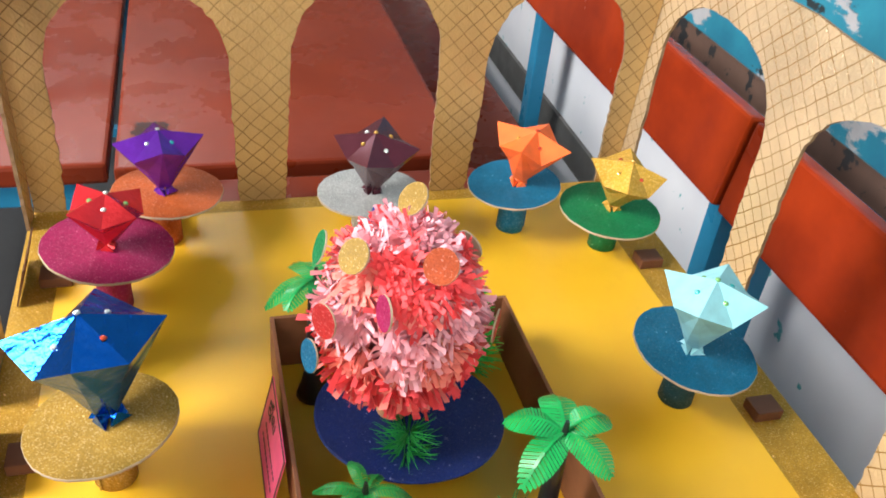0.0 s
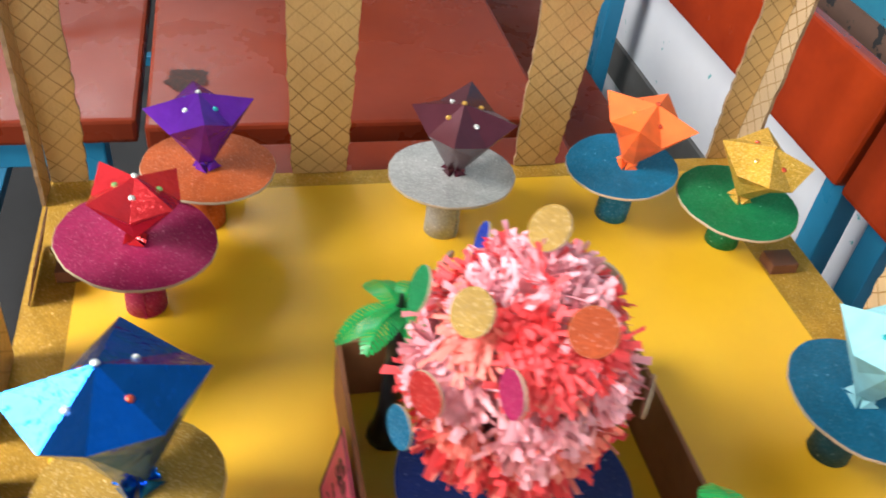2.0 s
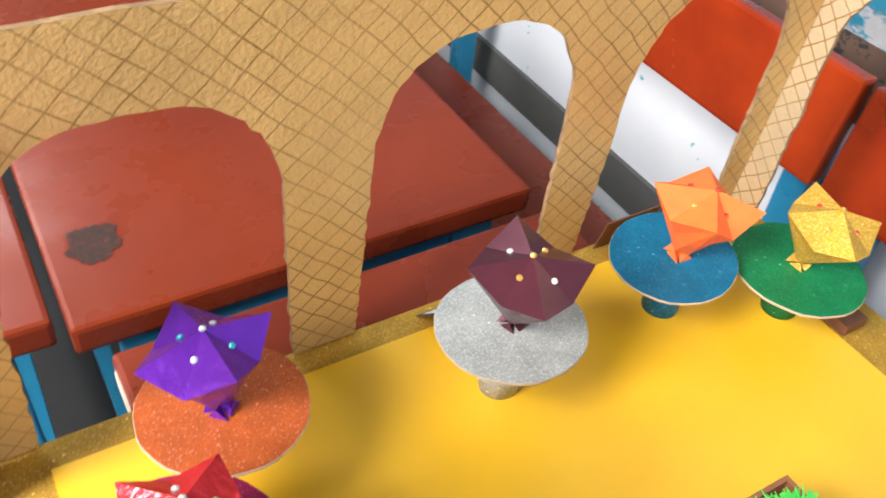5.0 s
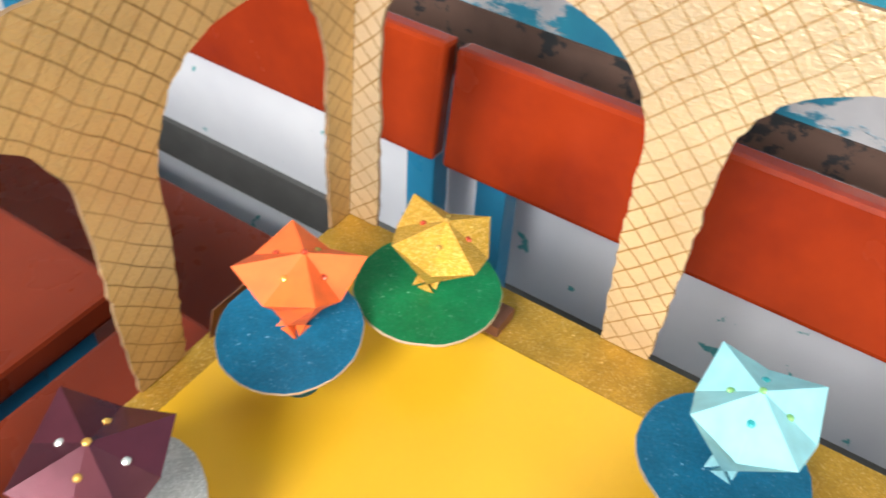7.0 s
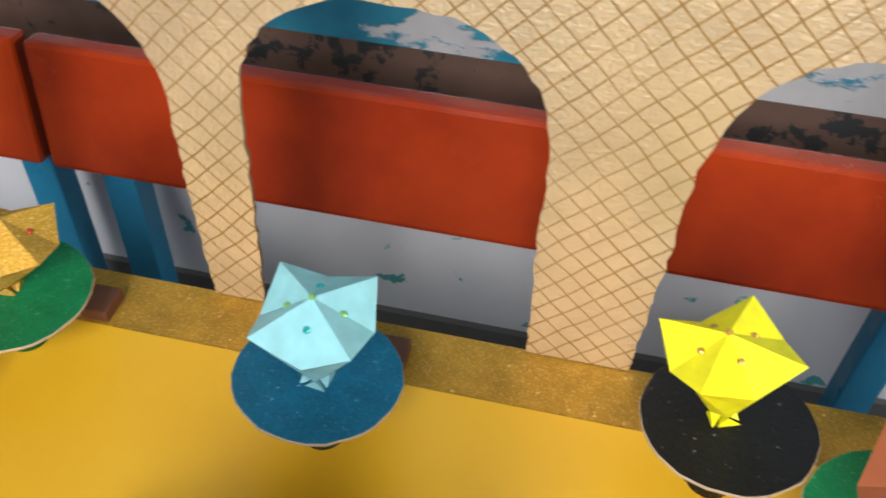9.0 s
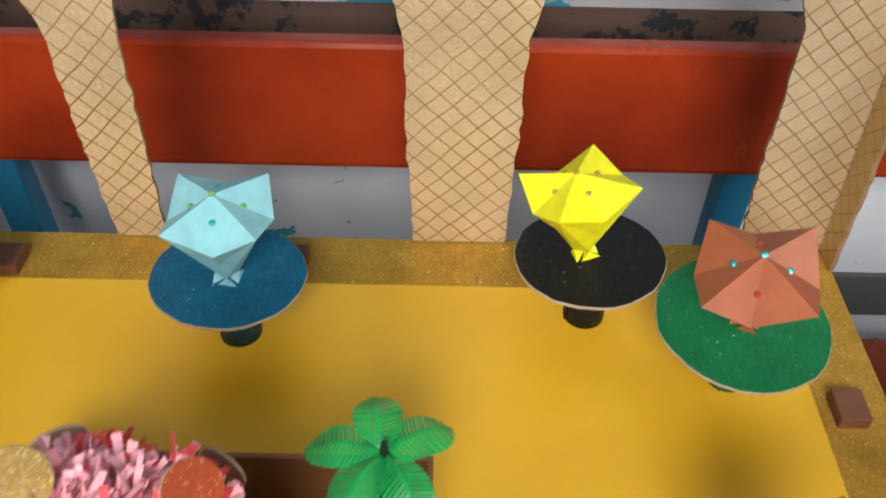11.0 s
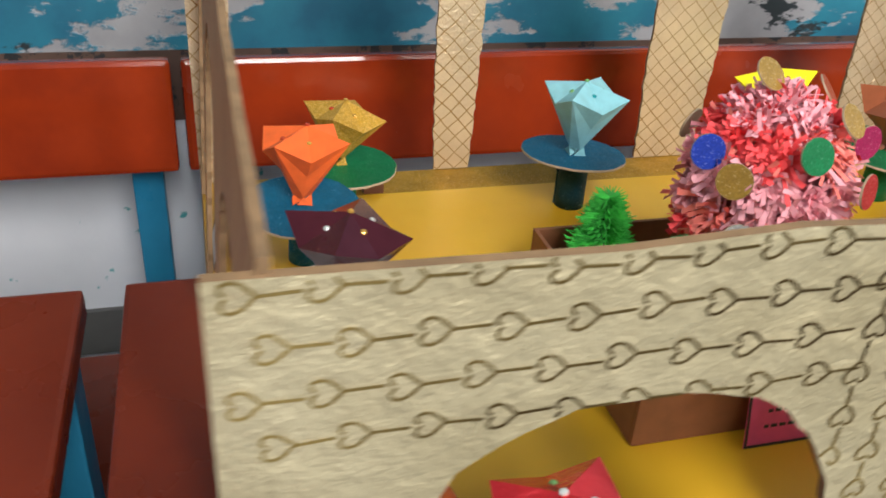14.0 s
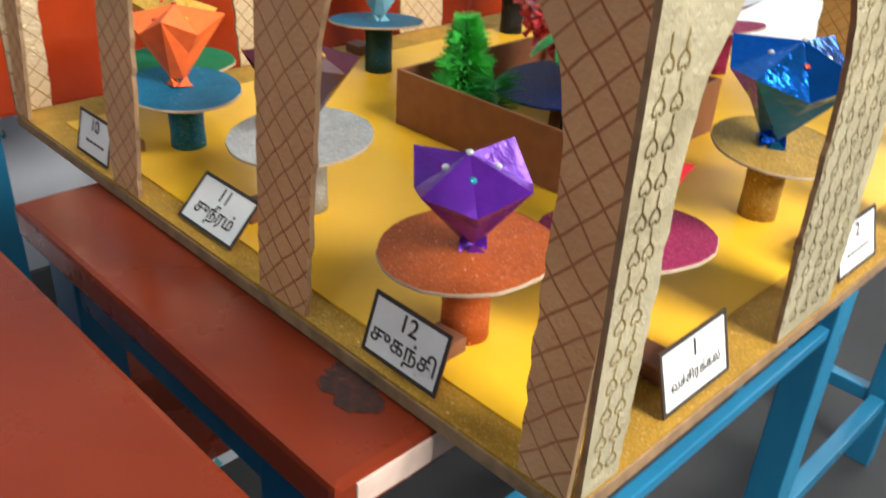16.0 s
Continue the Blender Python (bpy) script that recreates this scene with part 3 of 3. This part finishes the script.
P = {
    "purple": paper("purple_foil", (0.14, 0.022, 0.40), 0.25, 0.5),
    "plum": paper("plum_foil", (0.095, 0.020, 0.034), 0.26, 0.45),
    "orange": paper("orange_paper", (0.86, 0.14, 0.025), 0.6),
    "gold": glitter("gold_foil", (0.66, 0.38, 0.045), 0.7, 0.3, 0.5),
    "cyan": paper("pale_cyan_paper", (0.26, 0.57, 0.64), 0.5),
    "yellow": paper("lemon_paper", (0.88, 0.83, 0.01), 0.55),
    "brown": paper("rust_brown_paper", (0.36, 0.095, 0.035), 0.45),
    "blue": paper("blue_foil", (0.008, 0.14, 0.60), 0.15, 0.9),
    "red": paper("red_foil", (0.66, 0.03, 0.04), 0.22, 0.5),
}
TABLES = [
    # paper, top, stem, top's middle, height, top's radius, top's tilt | ornament: offset, radius, tip height, turn, tilt
    ("purple", "orange", (-0.153, 0.2935), (-0.1493, 0.2918), 0.0480, 0.0462, (-3, 2.5), (-0.0016, -0.0024), 0.0362, 1.30, 5, (-9, -3), "purple foil", "orange glitter"),
    ("plum", "silver", (0.0165, 0.269), (0.0197, 0.2715), 0.0490, 0.0466, (-4.5, -0.6), (0.0019, 0.0004), 0.0372, 1.42, -22, (6, 0), "dark plum foil", "silver glitter"),
    ("orange", "blue", (0.1572, 0.2765), (0.1561, 0.2789), 0.0445, 0.0432, (0, -4.5), (0.0036, -0.0007), 0.0363, 1.38, 50, (5, 6), "bright orange paper", "blue glitter"),
    ("gold", "green", (0.2355, 0.237), (0.2359, 0.2370), 0.0375, 0.0463, (1.6, 1.1), (0.0030, 0.0028), 0.0355, 1.28, -24, (10, 5), "gold glitter paper", "green glitter"),
    ("cyan", "blue", (0.2120, 0.040), (0.2151, 0.0409), 0.0465, 0.0457, (3.5, 4.5), (-0.0030, -0.0004), 0.0368, 1.52, 47, (2, 0), "pale cyan paper", "blue glitter"),
    ("yellow", "black", (0.2320, -0.1755), (0.2363, -0.1739), 0.0468, 0.0457, (-1.5, 2.8), (0.0025, 0.0034), 0.0372, 1.42, -22, (-10, 4), "lemon yellow paper", "black glitter"),
    ("brown", "green", (0.1850, -0.2565), (0.1871, -0.2550), 0.0462, 0.0490, (0, -3.7), (0.0, -0.0012), 0.0392, 1.36, 32, (-8, -9), "rust brown paper", "green glitter"),
    ("brown", "magenta", (0.0100, -0.2395), (0.0137, -0.2374), 0.0434, 0.0480, (0.7, 10), (0.0019, 0.0011), 0.0362, 1.40, 57, (-3, 6), "rust brown paper", "magenta glitter"),
    ("blue", "gold", (-0.1850, 0.0350), (-0.1871, 0.0323), 0.0500, 0.0445, (-2.7, -4.7), (0.0046, 0.0027), 0.0460, 1.42, -1, (-9, -6), "shiny blue foil", "gold glitter"),
    ("red", "magenta", (-0.1922, 0.2085), (-0.1928, 0.2165), 0.0480, 0.0480, (0.5, 6.5), (-0.0004, -0.002), 0.0330, 1.18, 42, (-6, 5), "shiny red foil", "magenta glitter"),
]
GEMS = {"purple": [GEM_SILVER, GEM_TEAL], "plum": [GEM_GOLD, GEM_SILVER], "orange": [GEM_RED, GEM_GOLD], "cyan": [GEM_GREEN, GEM_TEAL],
        "yellow": [GEM_GOLD], "brown": [GEM_TEAL, GEM_RED], "gold": [GEM_GOLD, GEM_RED], "blue": [GEM_SILVER, GEM_RED],
        "red": [GEM_SILVER, GEM_GREEN]}
for i, (p, g, foot, mid, h, R, tilt, off, r, zm, phi, lean, pl, gl) in enumerate(TABLES):
    stem = G[g] if g != "blue" else G["cyan"] if p == "orange" else G["teal"] if p == "cyan" else G["blue"]
    small_table(f"round table with {gl} top and matching stem", foot, mid, h, R, tilt, G[g], stem, seed=i)
    z = h + 0.0019 - off[0] * math.sin(radians(tilt[1])) + off[1] * math.sin(radians(tilt[0]))
    ornament(f"{pl} ornament folded into points, on round table", (mid[0] + off[0], mid[1] + off[1], z), r, zm, phi, lean, P[p], GEMS[p], seed=i + 20)

# ---------- planter with the tree ----------
QX0, QX1, QY0, QY1, QH = -0.081, 0.096, -0.082, 0.121, 0.0465
pl = thing("planter_box", "brown cardboard planter box, open on top", "planter", ((QX0 + QX1) / 2, (QY0 + QY1) / 2, 0))
hx, hy, w = (QX1 - QX0) / 2, (QY1 - QY0) / 2, 0.003
for nm, d in (("side_panel", (-hx, -hx + w, -hy, hy)), ("side_panel", (hx - w, hx, -hy, hy)),
              ("end_panel", (-hx + w, hx - w, -hy, -hy + w)), ("end_panel", (-hx + w, hx - w, hy - w, hy))):
    part(nm, box(*d, 0.0002, QH, 0.0006), BROWN_CARD, pl)

BC = Vector((-0.012, 0.024, 0.1305))
BR, BZ = 0.0465, 0.0575
tree = thing("paper_tree", "pink and coral fringed paper tree on navy disc", "paper tree", (BC.x, BC.y, 0))
bm = turned([(0.060, 0), (0.061, 0.0006), (0.061, 0.0014), (0.060, 0.002)], 56, wob=0.008, seed=3)
disc = part("round_base", bm, [G["navy"]], tree, "navy blue glitter disc")
disc.matrix_basis = pose(-0.0017 - BC.x, 0.0191 - BC.y, 0.0395, -4, 2.5, 0)
part("foot", turned([(0.02, 0.0), (0.018, 0.03), (0.018, 0.0385)], 20), BROWN_CARD, tree)
part("trunk", turned([(0.011, 0.041), (0.008, 0.06), (0.008, 0.12)], 16, wob=0.05, seed=2), paper("tan_trunk", (0.5, 0.25, 0.12)), tree)
tree_core = part("core", turned([(0.008, BC.z - BZ * 0.80), (0.026, BC.z - BZ * 0.5), (0.031, BC.z), (0.026, BC.z + BZ * 0.5), (0.008, BC.z + BZ * 0.80)], 24),
     paper("pink_core", (0.62, 0.16, 0.19)), tree, smooth=True)


def fringe():
    """Rosettes of cut tissue strips, as on a pompom: pale crown, coral, pale, coral skirt."""
    rng = random.Random(8)
    cols = [paper("pale_pink_tissue", (0.90, 0.42, 0.48), 0.7), paper("coral_tissue", (0.92, 0.085, 0.095), 0.7),
            paper("salmon_tissue", (0.92, 0.24, 0.20), 0.7)]
    bms = [bmesh.new() for _ in cols]
    # rosettes: elevation, how many round the tree, main colour, other colour, strip length, half width
    for el, n, main, other, length, wide in ((90, 1, 0, 1, 0.020, 0.0016), (58, 5, 0, 1, 0.019, 0.0016), (36, 7, 1, 2, 0.020, 0.0016),
                                             (10, 9, 0, 0, 0.021, 0.0019), (-14, 9, 0, 2, 0.022, 0.0020), (-36, 9, 1, 2, 0.027, 0.0022), (-60, 7, 1, 2, 0.028, 0.0023)):
        for k in range(n):
            az = 2 * math.pi * (k + 0.5 * (el % 4 == 2)) / n + rng.uniform(-0.2, 0.2)
            e = radians(el + rng.uniform(-7, 7))
            nrm = Vector((math.cos(e) * math.cos(az), math.cos(e) * math.sin(az), math.sin(e)))
            mid = Vector((nrm.x * BR * 0.80, nrm.y * BR * 0.80, BC.z + nrm.z * BZ * 0.82))
            ta = nrm.orthogonal().normalized()
            tb = nrm.cross(ta)
            droop = Vector((0, 0, -0.45 if el < 40 else -0.15))
            own = main if rng.random() < 0.8 else other
            for _ in range(150):
                th = rng.uniform(0, 2 * math.pi)
                fan = radians(rng.uniform(5, 80))
                tang = ta * math.cos(th) + tb * math.sin(th)
                ray = (nrm * math.cos(fan) + tang * math.sin(fan) + droop * rng.uniform(0.3, 1.0)).normalized()
                side = ray.cross(nrm)
                side = (side if side.length > 0.05 else ta).normalized()
                side = (side + nrm * rng.uniform(-0.5, 0.5)).normalized() * wide * rng.uniform(0.7, 1.15)
                L = length * rng.uniform(0.62, 1.0) * (0.80 + 0.20 * math.sin(fan))
                curl = -nrm * rng.uniform(0.0, 0.006) + droop * rng.uniform(0.0, 0.008)
                root = mid + nrm * rng.uniform(-0.002, 0.003) + ta * rng.gauss(0, 0.0048) + tb * rng.gauss(0, 0.0048)
                b = bms[own if rng.random() < 0.88 else other]
                prev = None
                for q in range(5):
                    u = q / 4
                    p = root + ray * L * u + curl * u * u
                    w = side * (0.55 + 0.45 * u)
                    cur = (b.verts.new(p - w), b.verts.new(p + w))
                    if prev:
                        b.faces.new((prev[0], prev[1], cur[1], cur[0]))
                    prev = cur
    for b, mt, nm in zip(bms, cols, ("pale pink paper fringe", "coral red paper fringe", "salmon paper fringe")):
        ob = part("fringe", b, mt, tree, nm)
        ob["kind"] = "stuff"


fringe()
SPOTS = [  # azimuth, elevation, how far out, the way it faces, colour
    (168, 32, 1.05, (178, 20), "green"), (67, 76, 1.0, (200, 42), "gold"), (287, 49, 1.02, (232, 38), "orange"), (209, 47, 1.03, (208, 38), "gold"),
    (245, 27, 1.02, (188, 8), "magenta"), (209, 12, 1.08, (208, 10), "red"), (196, -16, 1.12, (196, 12), "cyan"), (135, -15, 1.02, (160, 10), "silver"),
    (124, 14, 0.99, (140, 12), "gold"), (100, 22, 1.02, (168, 15), "royal"), (30, 15, 1.05, (30, 15), "green"), (330, 0, 1.05, (330, 0), "red"),
]


def heading(az, el):
    a, e = radians(az), radians(el)
    return Vector((math.cos(e) * math.cos(a), math.cos(e) * math.sin(a), math.sin(e)))


for az, el, k, face, c in SPOTS:
    p, d = heading(az, el), heading(*face)
    p = Vector((p.x * 0.0535 * k, p.y * 0.0535 * k, BC.z + p.z * 0.0655 * k))
    s = part("spot", cut_disc(0.0101, 0.0012, int(az)), [G[f"spot_{c}" if c in ("gold", "orange") else c], DISC_EDGE], tree, f"{c} blue glitter disc" if c == "royal" else f"{c} glitter disc")
    s.matrix_basis = Matrix.Translation(p) @ d.to_track_quat("Z", "Y").to_matrix().to_4x4()


def frond(bm, root, az, rise, length, width, droop, n=9):
    """A feathered leaf: a rib with fine barbs on both sides."""
    rib = []
    for i in range(n + 1):
        u = i / n
        out = length * u
        z = rise * math.sin(u * 1.7) - droop * u * u
        rib.append(root + Vector((math.cos(az) * out, math.sin(az) * out, z)))
    side = Vector((-math.sin(az), math.cos(az), 0))
    for i in range(n):
        u0, u1 = i / n, (i + 1) / n
        for sg in (-1, 1):
            for k in range(2):
                ua, ub = u0 + (u1 - u0) * (k * 0.5), u0 + (u1 - u0) * (k * 0.5 + 0.40)
                a = rib[i].lerp(rib[i + 1], k * 0.5)
                b = rib[i].lerp(rib[i + 1], k * 0.5 + 0.42)
                um = (ua + ub) / 2
                wd = width * (math.sin(math.pi * min(1, 0.10 + um * 0.9)) ** 0.6)
                fwd = (rib[i + 1] - rib[i]).normalized() * wd * 0.35
                tip0 = a + side * sg * wd + fwd + Vector((0, 0, -wd * 0.28))
                tip1 = b + side * sg * wd + fwd + Vector((0, 0, -wd * 0.28))
                vs = [bm.verts.new(v) for v in (a, b, tip1, tip0)]
                bm.faces.new(vs)
        s2 = side * 0.0009
        up = Vector((0, 0, 0.0006))
        bm.faces.new([bm.verts.new(v) for v in (rib[i] - s2 + up, rib[i] + s2 + up, rib[i + 1] + s2 + up, rib[i + 1] - s2 + up)])


def palm(loc, height, length, width, n, seed, label, mat, thin=False):
    rng = random.Random(seed)
    ob = thing("toy_palm", label, "toy palm", loc, group="toy palms in the planter")
    bm = turned([(0.0122, 0), (0.0118, 0.005), (0.0092, 0.012), (0.0068, 0.026), (0.0055, height * 0.6), (0.0044, height)], 14, wob=0.04, seed=seed)
    part("trunk", bm, TRUNK_BLACK, ob, smooth=True)
    part("tip", turned([(0.0022, height), (0.0012, height + 0.009)], 8), TRUNK_BLACK, ob)
    for i in range(n):
        b = bmesh.new()
        az = 2 * math.pi * i / n + rng.uniform(-0.25, 0.25)
        frond(b, Vector((0, 0, height)), az, rng.uniform(0.006, 0.014), length * rng.uniform(0.9, 1.1), width,
              rng.uniform(0.012, 0.024) * length / 0.03)
        part("leaf", b, mat, ob)
    return ob


palm((-0.0535, 0.0862, 0), 0.104, 0.034, 0.0085, 6, 1, "green plastic toy palm with black trunk", PALM_GREEN)
palm((0.064, -0.0615, 0), 0.098, 0.034, 0.0108, 5, 2, "green plastic toy palm with black trunk", PALM_GREEN)
palm((-0.046, -0.058, 0), 0.066, 0.028, 0.0045, 7, 3, "small green feathery toy palm, black trunk", BUSH_GREEN)


def needles(bm, n, radius_at, z0, z1, length, rng, wd=0.0007, room=1.0):
    for _ in range(n):
        u = rng.random()
        z = z0 + (z1 - z0) * u
        a = rng.uniform(0, 2 * math.pi)
        r = radius_at(u)
        d = Vector((math.cos(a), math.sin(a), rng.uniform(-0.15, 0.6))).normalized()
        p = Vector((math.cos(a) * r * rng.uniform(0.15, 0.9), math.sin(a) * r * rng.uniform(0.15, 0.9), z))
        L = length * rng.uniform(0.6, 1.2)
        s = d.cross(Vector((0, 0, 1))).normalized() * wd
        q = p + d * L
        if max(p.y, q.y) > room and min(p.z, q.z) < 0.053:
            continue
        bm.faces.new([bm.verts.new(v) for v in (p - s, p + s, q + s * 0.3, q - s * 0.3)])
        s = Vector((0, 0, wd))
        bm.faces.new([bm.verts.new(v) for v in (p - s, p + s, q + s * 0.3, q - s * 0.3)])


pine = thing("toy_pine", "bright green plastic toy pine tree", "toy tree", (0.050, 0.090, 0))
part("trunk", turned([(0.006, 0), (0.004, 0.02), (0.002, 0.088)], 10), TRUNK_BLACK, pine)
bm = bmesh.new()
needles(bm, 3400, lambda u: 0.035 * (1 - u) ** 0.7 * (0.8 + 0.2 * math.sin(u * 26)), 0.018, 0.092, 0.010, random.Random(5), 0.0009, QY1 - 0.0035 - 0.090)
ob = part("foliage", bm, PINE_GREEN, pine, "bright green plastic needles")
ob["kind"] = "stuff"
for loc, seed, r, top in (((-0.012, -0.014, 0.036), 11, 0.014, 0.028), ((0.012, 0.096, 0.0), 12, 0.018, 0.056), ((0.042, -0.060, 0.0), 13, 0.014, 0.028)):
    sh = thing("toy_bush", "dark green wiry plastic toy bush", "toy bush", loc, group="toy bushes")
    bm = bmesh.new()
    needles(bm, int(5400 * top), lambda u: r * 0.5, 0.0, top, 0.017, random.Random(seed), 0.0006, QY1 - 0.0035 - loc[1])
    ob = part("foliage", bm, BUSH_GREEN, sh)
    ob["kind"] = "stuff"

# ---------- signs ----------
def bars(parent, mat, w, h, rows, seed, x0=0.0, z0=0.0):
    """Handwriting that cannot be read: short dark strokes on the face of a card."""
    rng = random.Random(seed)
    for k in range(rows):
        z = z0 + h * (0.5 - (k + 0.5) / rows)
        s = -w / 2
        while s < w / 2 - 0.002:
            L = rng.uniform(0.0025, 0.0045)
            b = box(x0 - 0.0002, x0, s, min(w / 2, s + L), z - 0.0010, z + 0.0010)
            part("writing", b, mat, parent)
            s += L + 0.0016


def text_part(parent, body, size, mat, m):
    cu = bpy.data.curves.new("writing", "FONT")
    cu.body, cu.size, cu.align_x, cu.align_y, cu.extrude = body, size, "CENTER", "CENTER", 0.0001
    cu.offset = size * 0.012
    tmp = bpy.data.objects.new("tmp_writing", cu)
    scene.collection.objects.link(tmp)
    dg = bpy.context.evaluated_depsgraph_get()
    me = bpy.data.meshes.new_from_object(tmp.evaluated_get(dg))
    bpy.data.objects.remove(tmp)
    me.name = "writing"
    me.materials.clear()
    me.materials.append(mat)
    ob = new("writing", me)
    ob.parent = parent
    ob.matrix_basis = m
    return ob


def label_card(number, word, loc, rz, w=0.056, h=0.042, lean=14, roll=0.0):
    """A white card with a dark hand-drawn frame, propped by a folded brown strip. It faces local -x."""
    ob = thing("label_card", f"white label card numbered {number} with black frame", "label", loc, rz, group="label cards")
    bm = box(-0.0008, 0, -w / 2, w / 2, 0, h)
    bm.normal_update()
    for f in bm.faces:
        f.material_index = 0 if f.normal.x < -0.5 else 1
    card = part("card", bm, [WHITE_CARD, DARK_CARD], ob)
    tilt = pose(0, 0, 0, roll, lean, 0)
    card.matrix_basis = tilt
    e = 0.0022
    for d in ((-w / 2, w / 2, 0, e), (-w / 2, w / 2, h - e, h), (-w / 2, -w / 2 + e, e, h - e), (w / 2 - e, w / 2, e, h - e)):
        part("frame_line", box(-0.0011, -0.0008, d[0], d[1], d[2], d[3]), INK, card)
    face = pose(-0.0010, 0, 0, 90, 0, -90)
    text_part(card, number, 0.013, INK, Matrix.Translation((0, 0, h * 0.74)) @ face)
    if word:
        text_part(card, word, 0.0120 if len(word) < 9 else 0.0074, INK, Matrix.Translation((0, 0, h * 0.36)) @ face)
    else:
        bars(card, INK, w * 0.6, 0.006, 1, len(number) + 3, -0.0008, h * 0.36)
    px = 0.004 + h * math.sin(radians(lean))
    part("prop", box(px, px + 0.024, -0.010, 0.010, 0.0, 0.009, 0.001), DARK_CARD, ob, "folded brown card strip")
    return ob


label_card("12", "\u0b9a\u0bc1\u0b95\u0ba8\u0bcd\u0ba4\u0bbf", (-0.156, 0.3435, 0.0), -90, 0.054, 0.033, 18)
label_card("11", "\u0b9a\u0bc1\u0ba8\u0bc0\u0bb0\u0bae\u0bcd", (0.028, 0.3410, 0.0), -90, 0.061, 0.034, 44)
label_card("10", "", (0.175, 0.3435, 0.0), -90, 0.050, 0.032)
label_card("1", "\u0bb5\u0b9a\u0bcd\u0b9a\u0bbf\u0bb0\u0b95\u0bcd\u0b95\u0bb2\u0bcd", (-0.2635, 0.244, 0.0), 0, 0.060, 0.034, 16)
label_card("2", "", (-0.2635, 0.055, 0.0), 0, 0.056, 0.034, 16)

sign = thing("pink_sign", "pink card sign with dark frame and writing", "sign", (QX0 - 0.014, 0.020, 0.0))
card = part("card", box(-0.0008, 0, -0.036, 0.036, 0, 0.052), PINK_CARD, sign)
card.matrix_basis = pose(0, 0, 0, 0, 12, 0)
for d in ((-0.036, 0.036, 0, 0.0016), (-0.036, 0.036, 0.0504, 0.052), (-0.036, -0.0344, 0.0016, 0.0504), (0.0344, 0.036, 0.0016, 0.0504)):
    part("frame_line", box(-0.0011, -0.0008, *d), INK, card)
bars(card, INK, 0.050, 0.020, 2, 4, -0.0008, 0.018)
text_part(card, "\u0b9c\u0bc0\u0bb5", 0.013, INK, Matrix.Translation((0, 0.012, 0.040)) @ pose(-0.0010, 0, 0, 90, 0, -90))

# brown props glued on the border behind the cards of the other sides
for x, y in ((0.272, 0.015), (0.272, -0.150), (0.268, 0.205), (0.160, -0.322), (0.0, -0.322)):
    pr = part("card_prop", box(-0.011, 0.011, -0.009, 0.009, -0.0012, 0.008, 0.001), DARK_CARD)
    pr.location = (x, y, 0)
    tagged(pr, "folded dark brown card strip glued on border", "card strip", group="card strips on the border")

# worn places on the desks
def blotch(loc, r, mat, seed, label, parent_z):
    rng = random.Random(seed)
    bm = bmesh.new()
    vs = []
    for i in range(90):
        a = 2 * math.pi * i / 90
        k = r * (0.84 + 0.16 * math.sin(2 * a + seed) + 0.10 * math.sin(5 * a + 2 * seed) + rng.uniform(-0.10, 0.10))
        vs.append(bm.verts.new((k * math.cos(a), 0.8 * k * math.sin(a), 0)))
    bm.faces.new(vs)
    ob = part("scorch_mark", bm, mat)
    ob.location = (*loc, parent_z + 0.0006)
    tagged(ob, label, "scorch mark")


blotch((-0.140, 0.360), 0.021, CHAR, 2, "dark scorched patch on the red desk top", DESK_TOP)
blotch((-0.172, 0.515), 0.026, CHAR, 5, "dark scorched patch on the red desk top", DESK_TOP)

# White sheet added in place of a bright glare patch on the desk top.
bm = box(-0.105, 0.105, -0.148, 0.148, 0.0, 0.0008)
sheet = part("glare_patch", bm, WHITE_CARD)
sheet.matrix_world = pose(0.045, -0.585, DESK_TOP + 0.0004, 0, 0, 8)
tagged(sheet, "flat white sheet standing in for glare on the red desk", "paper sheet")
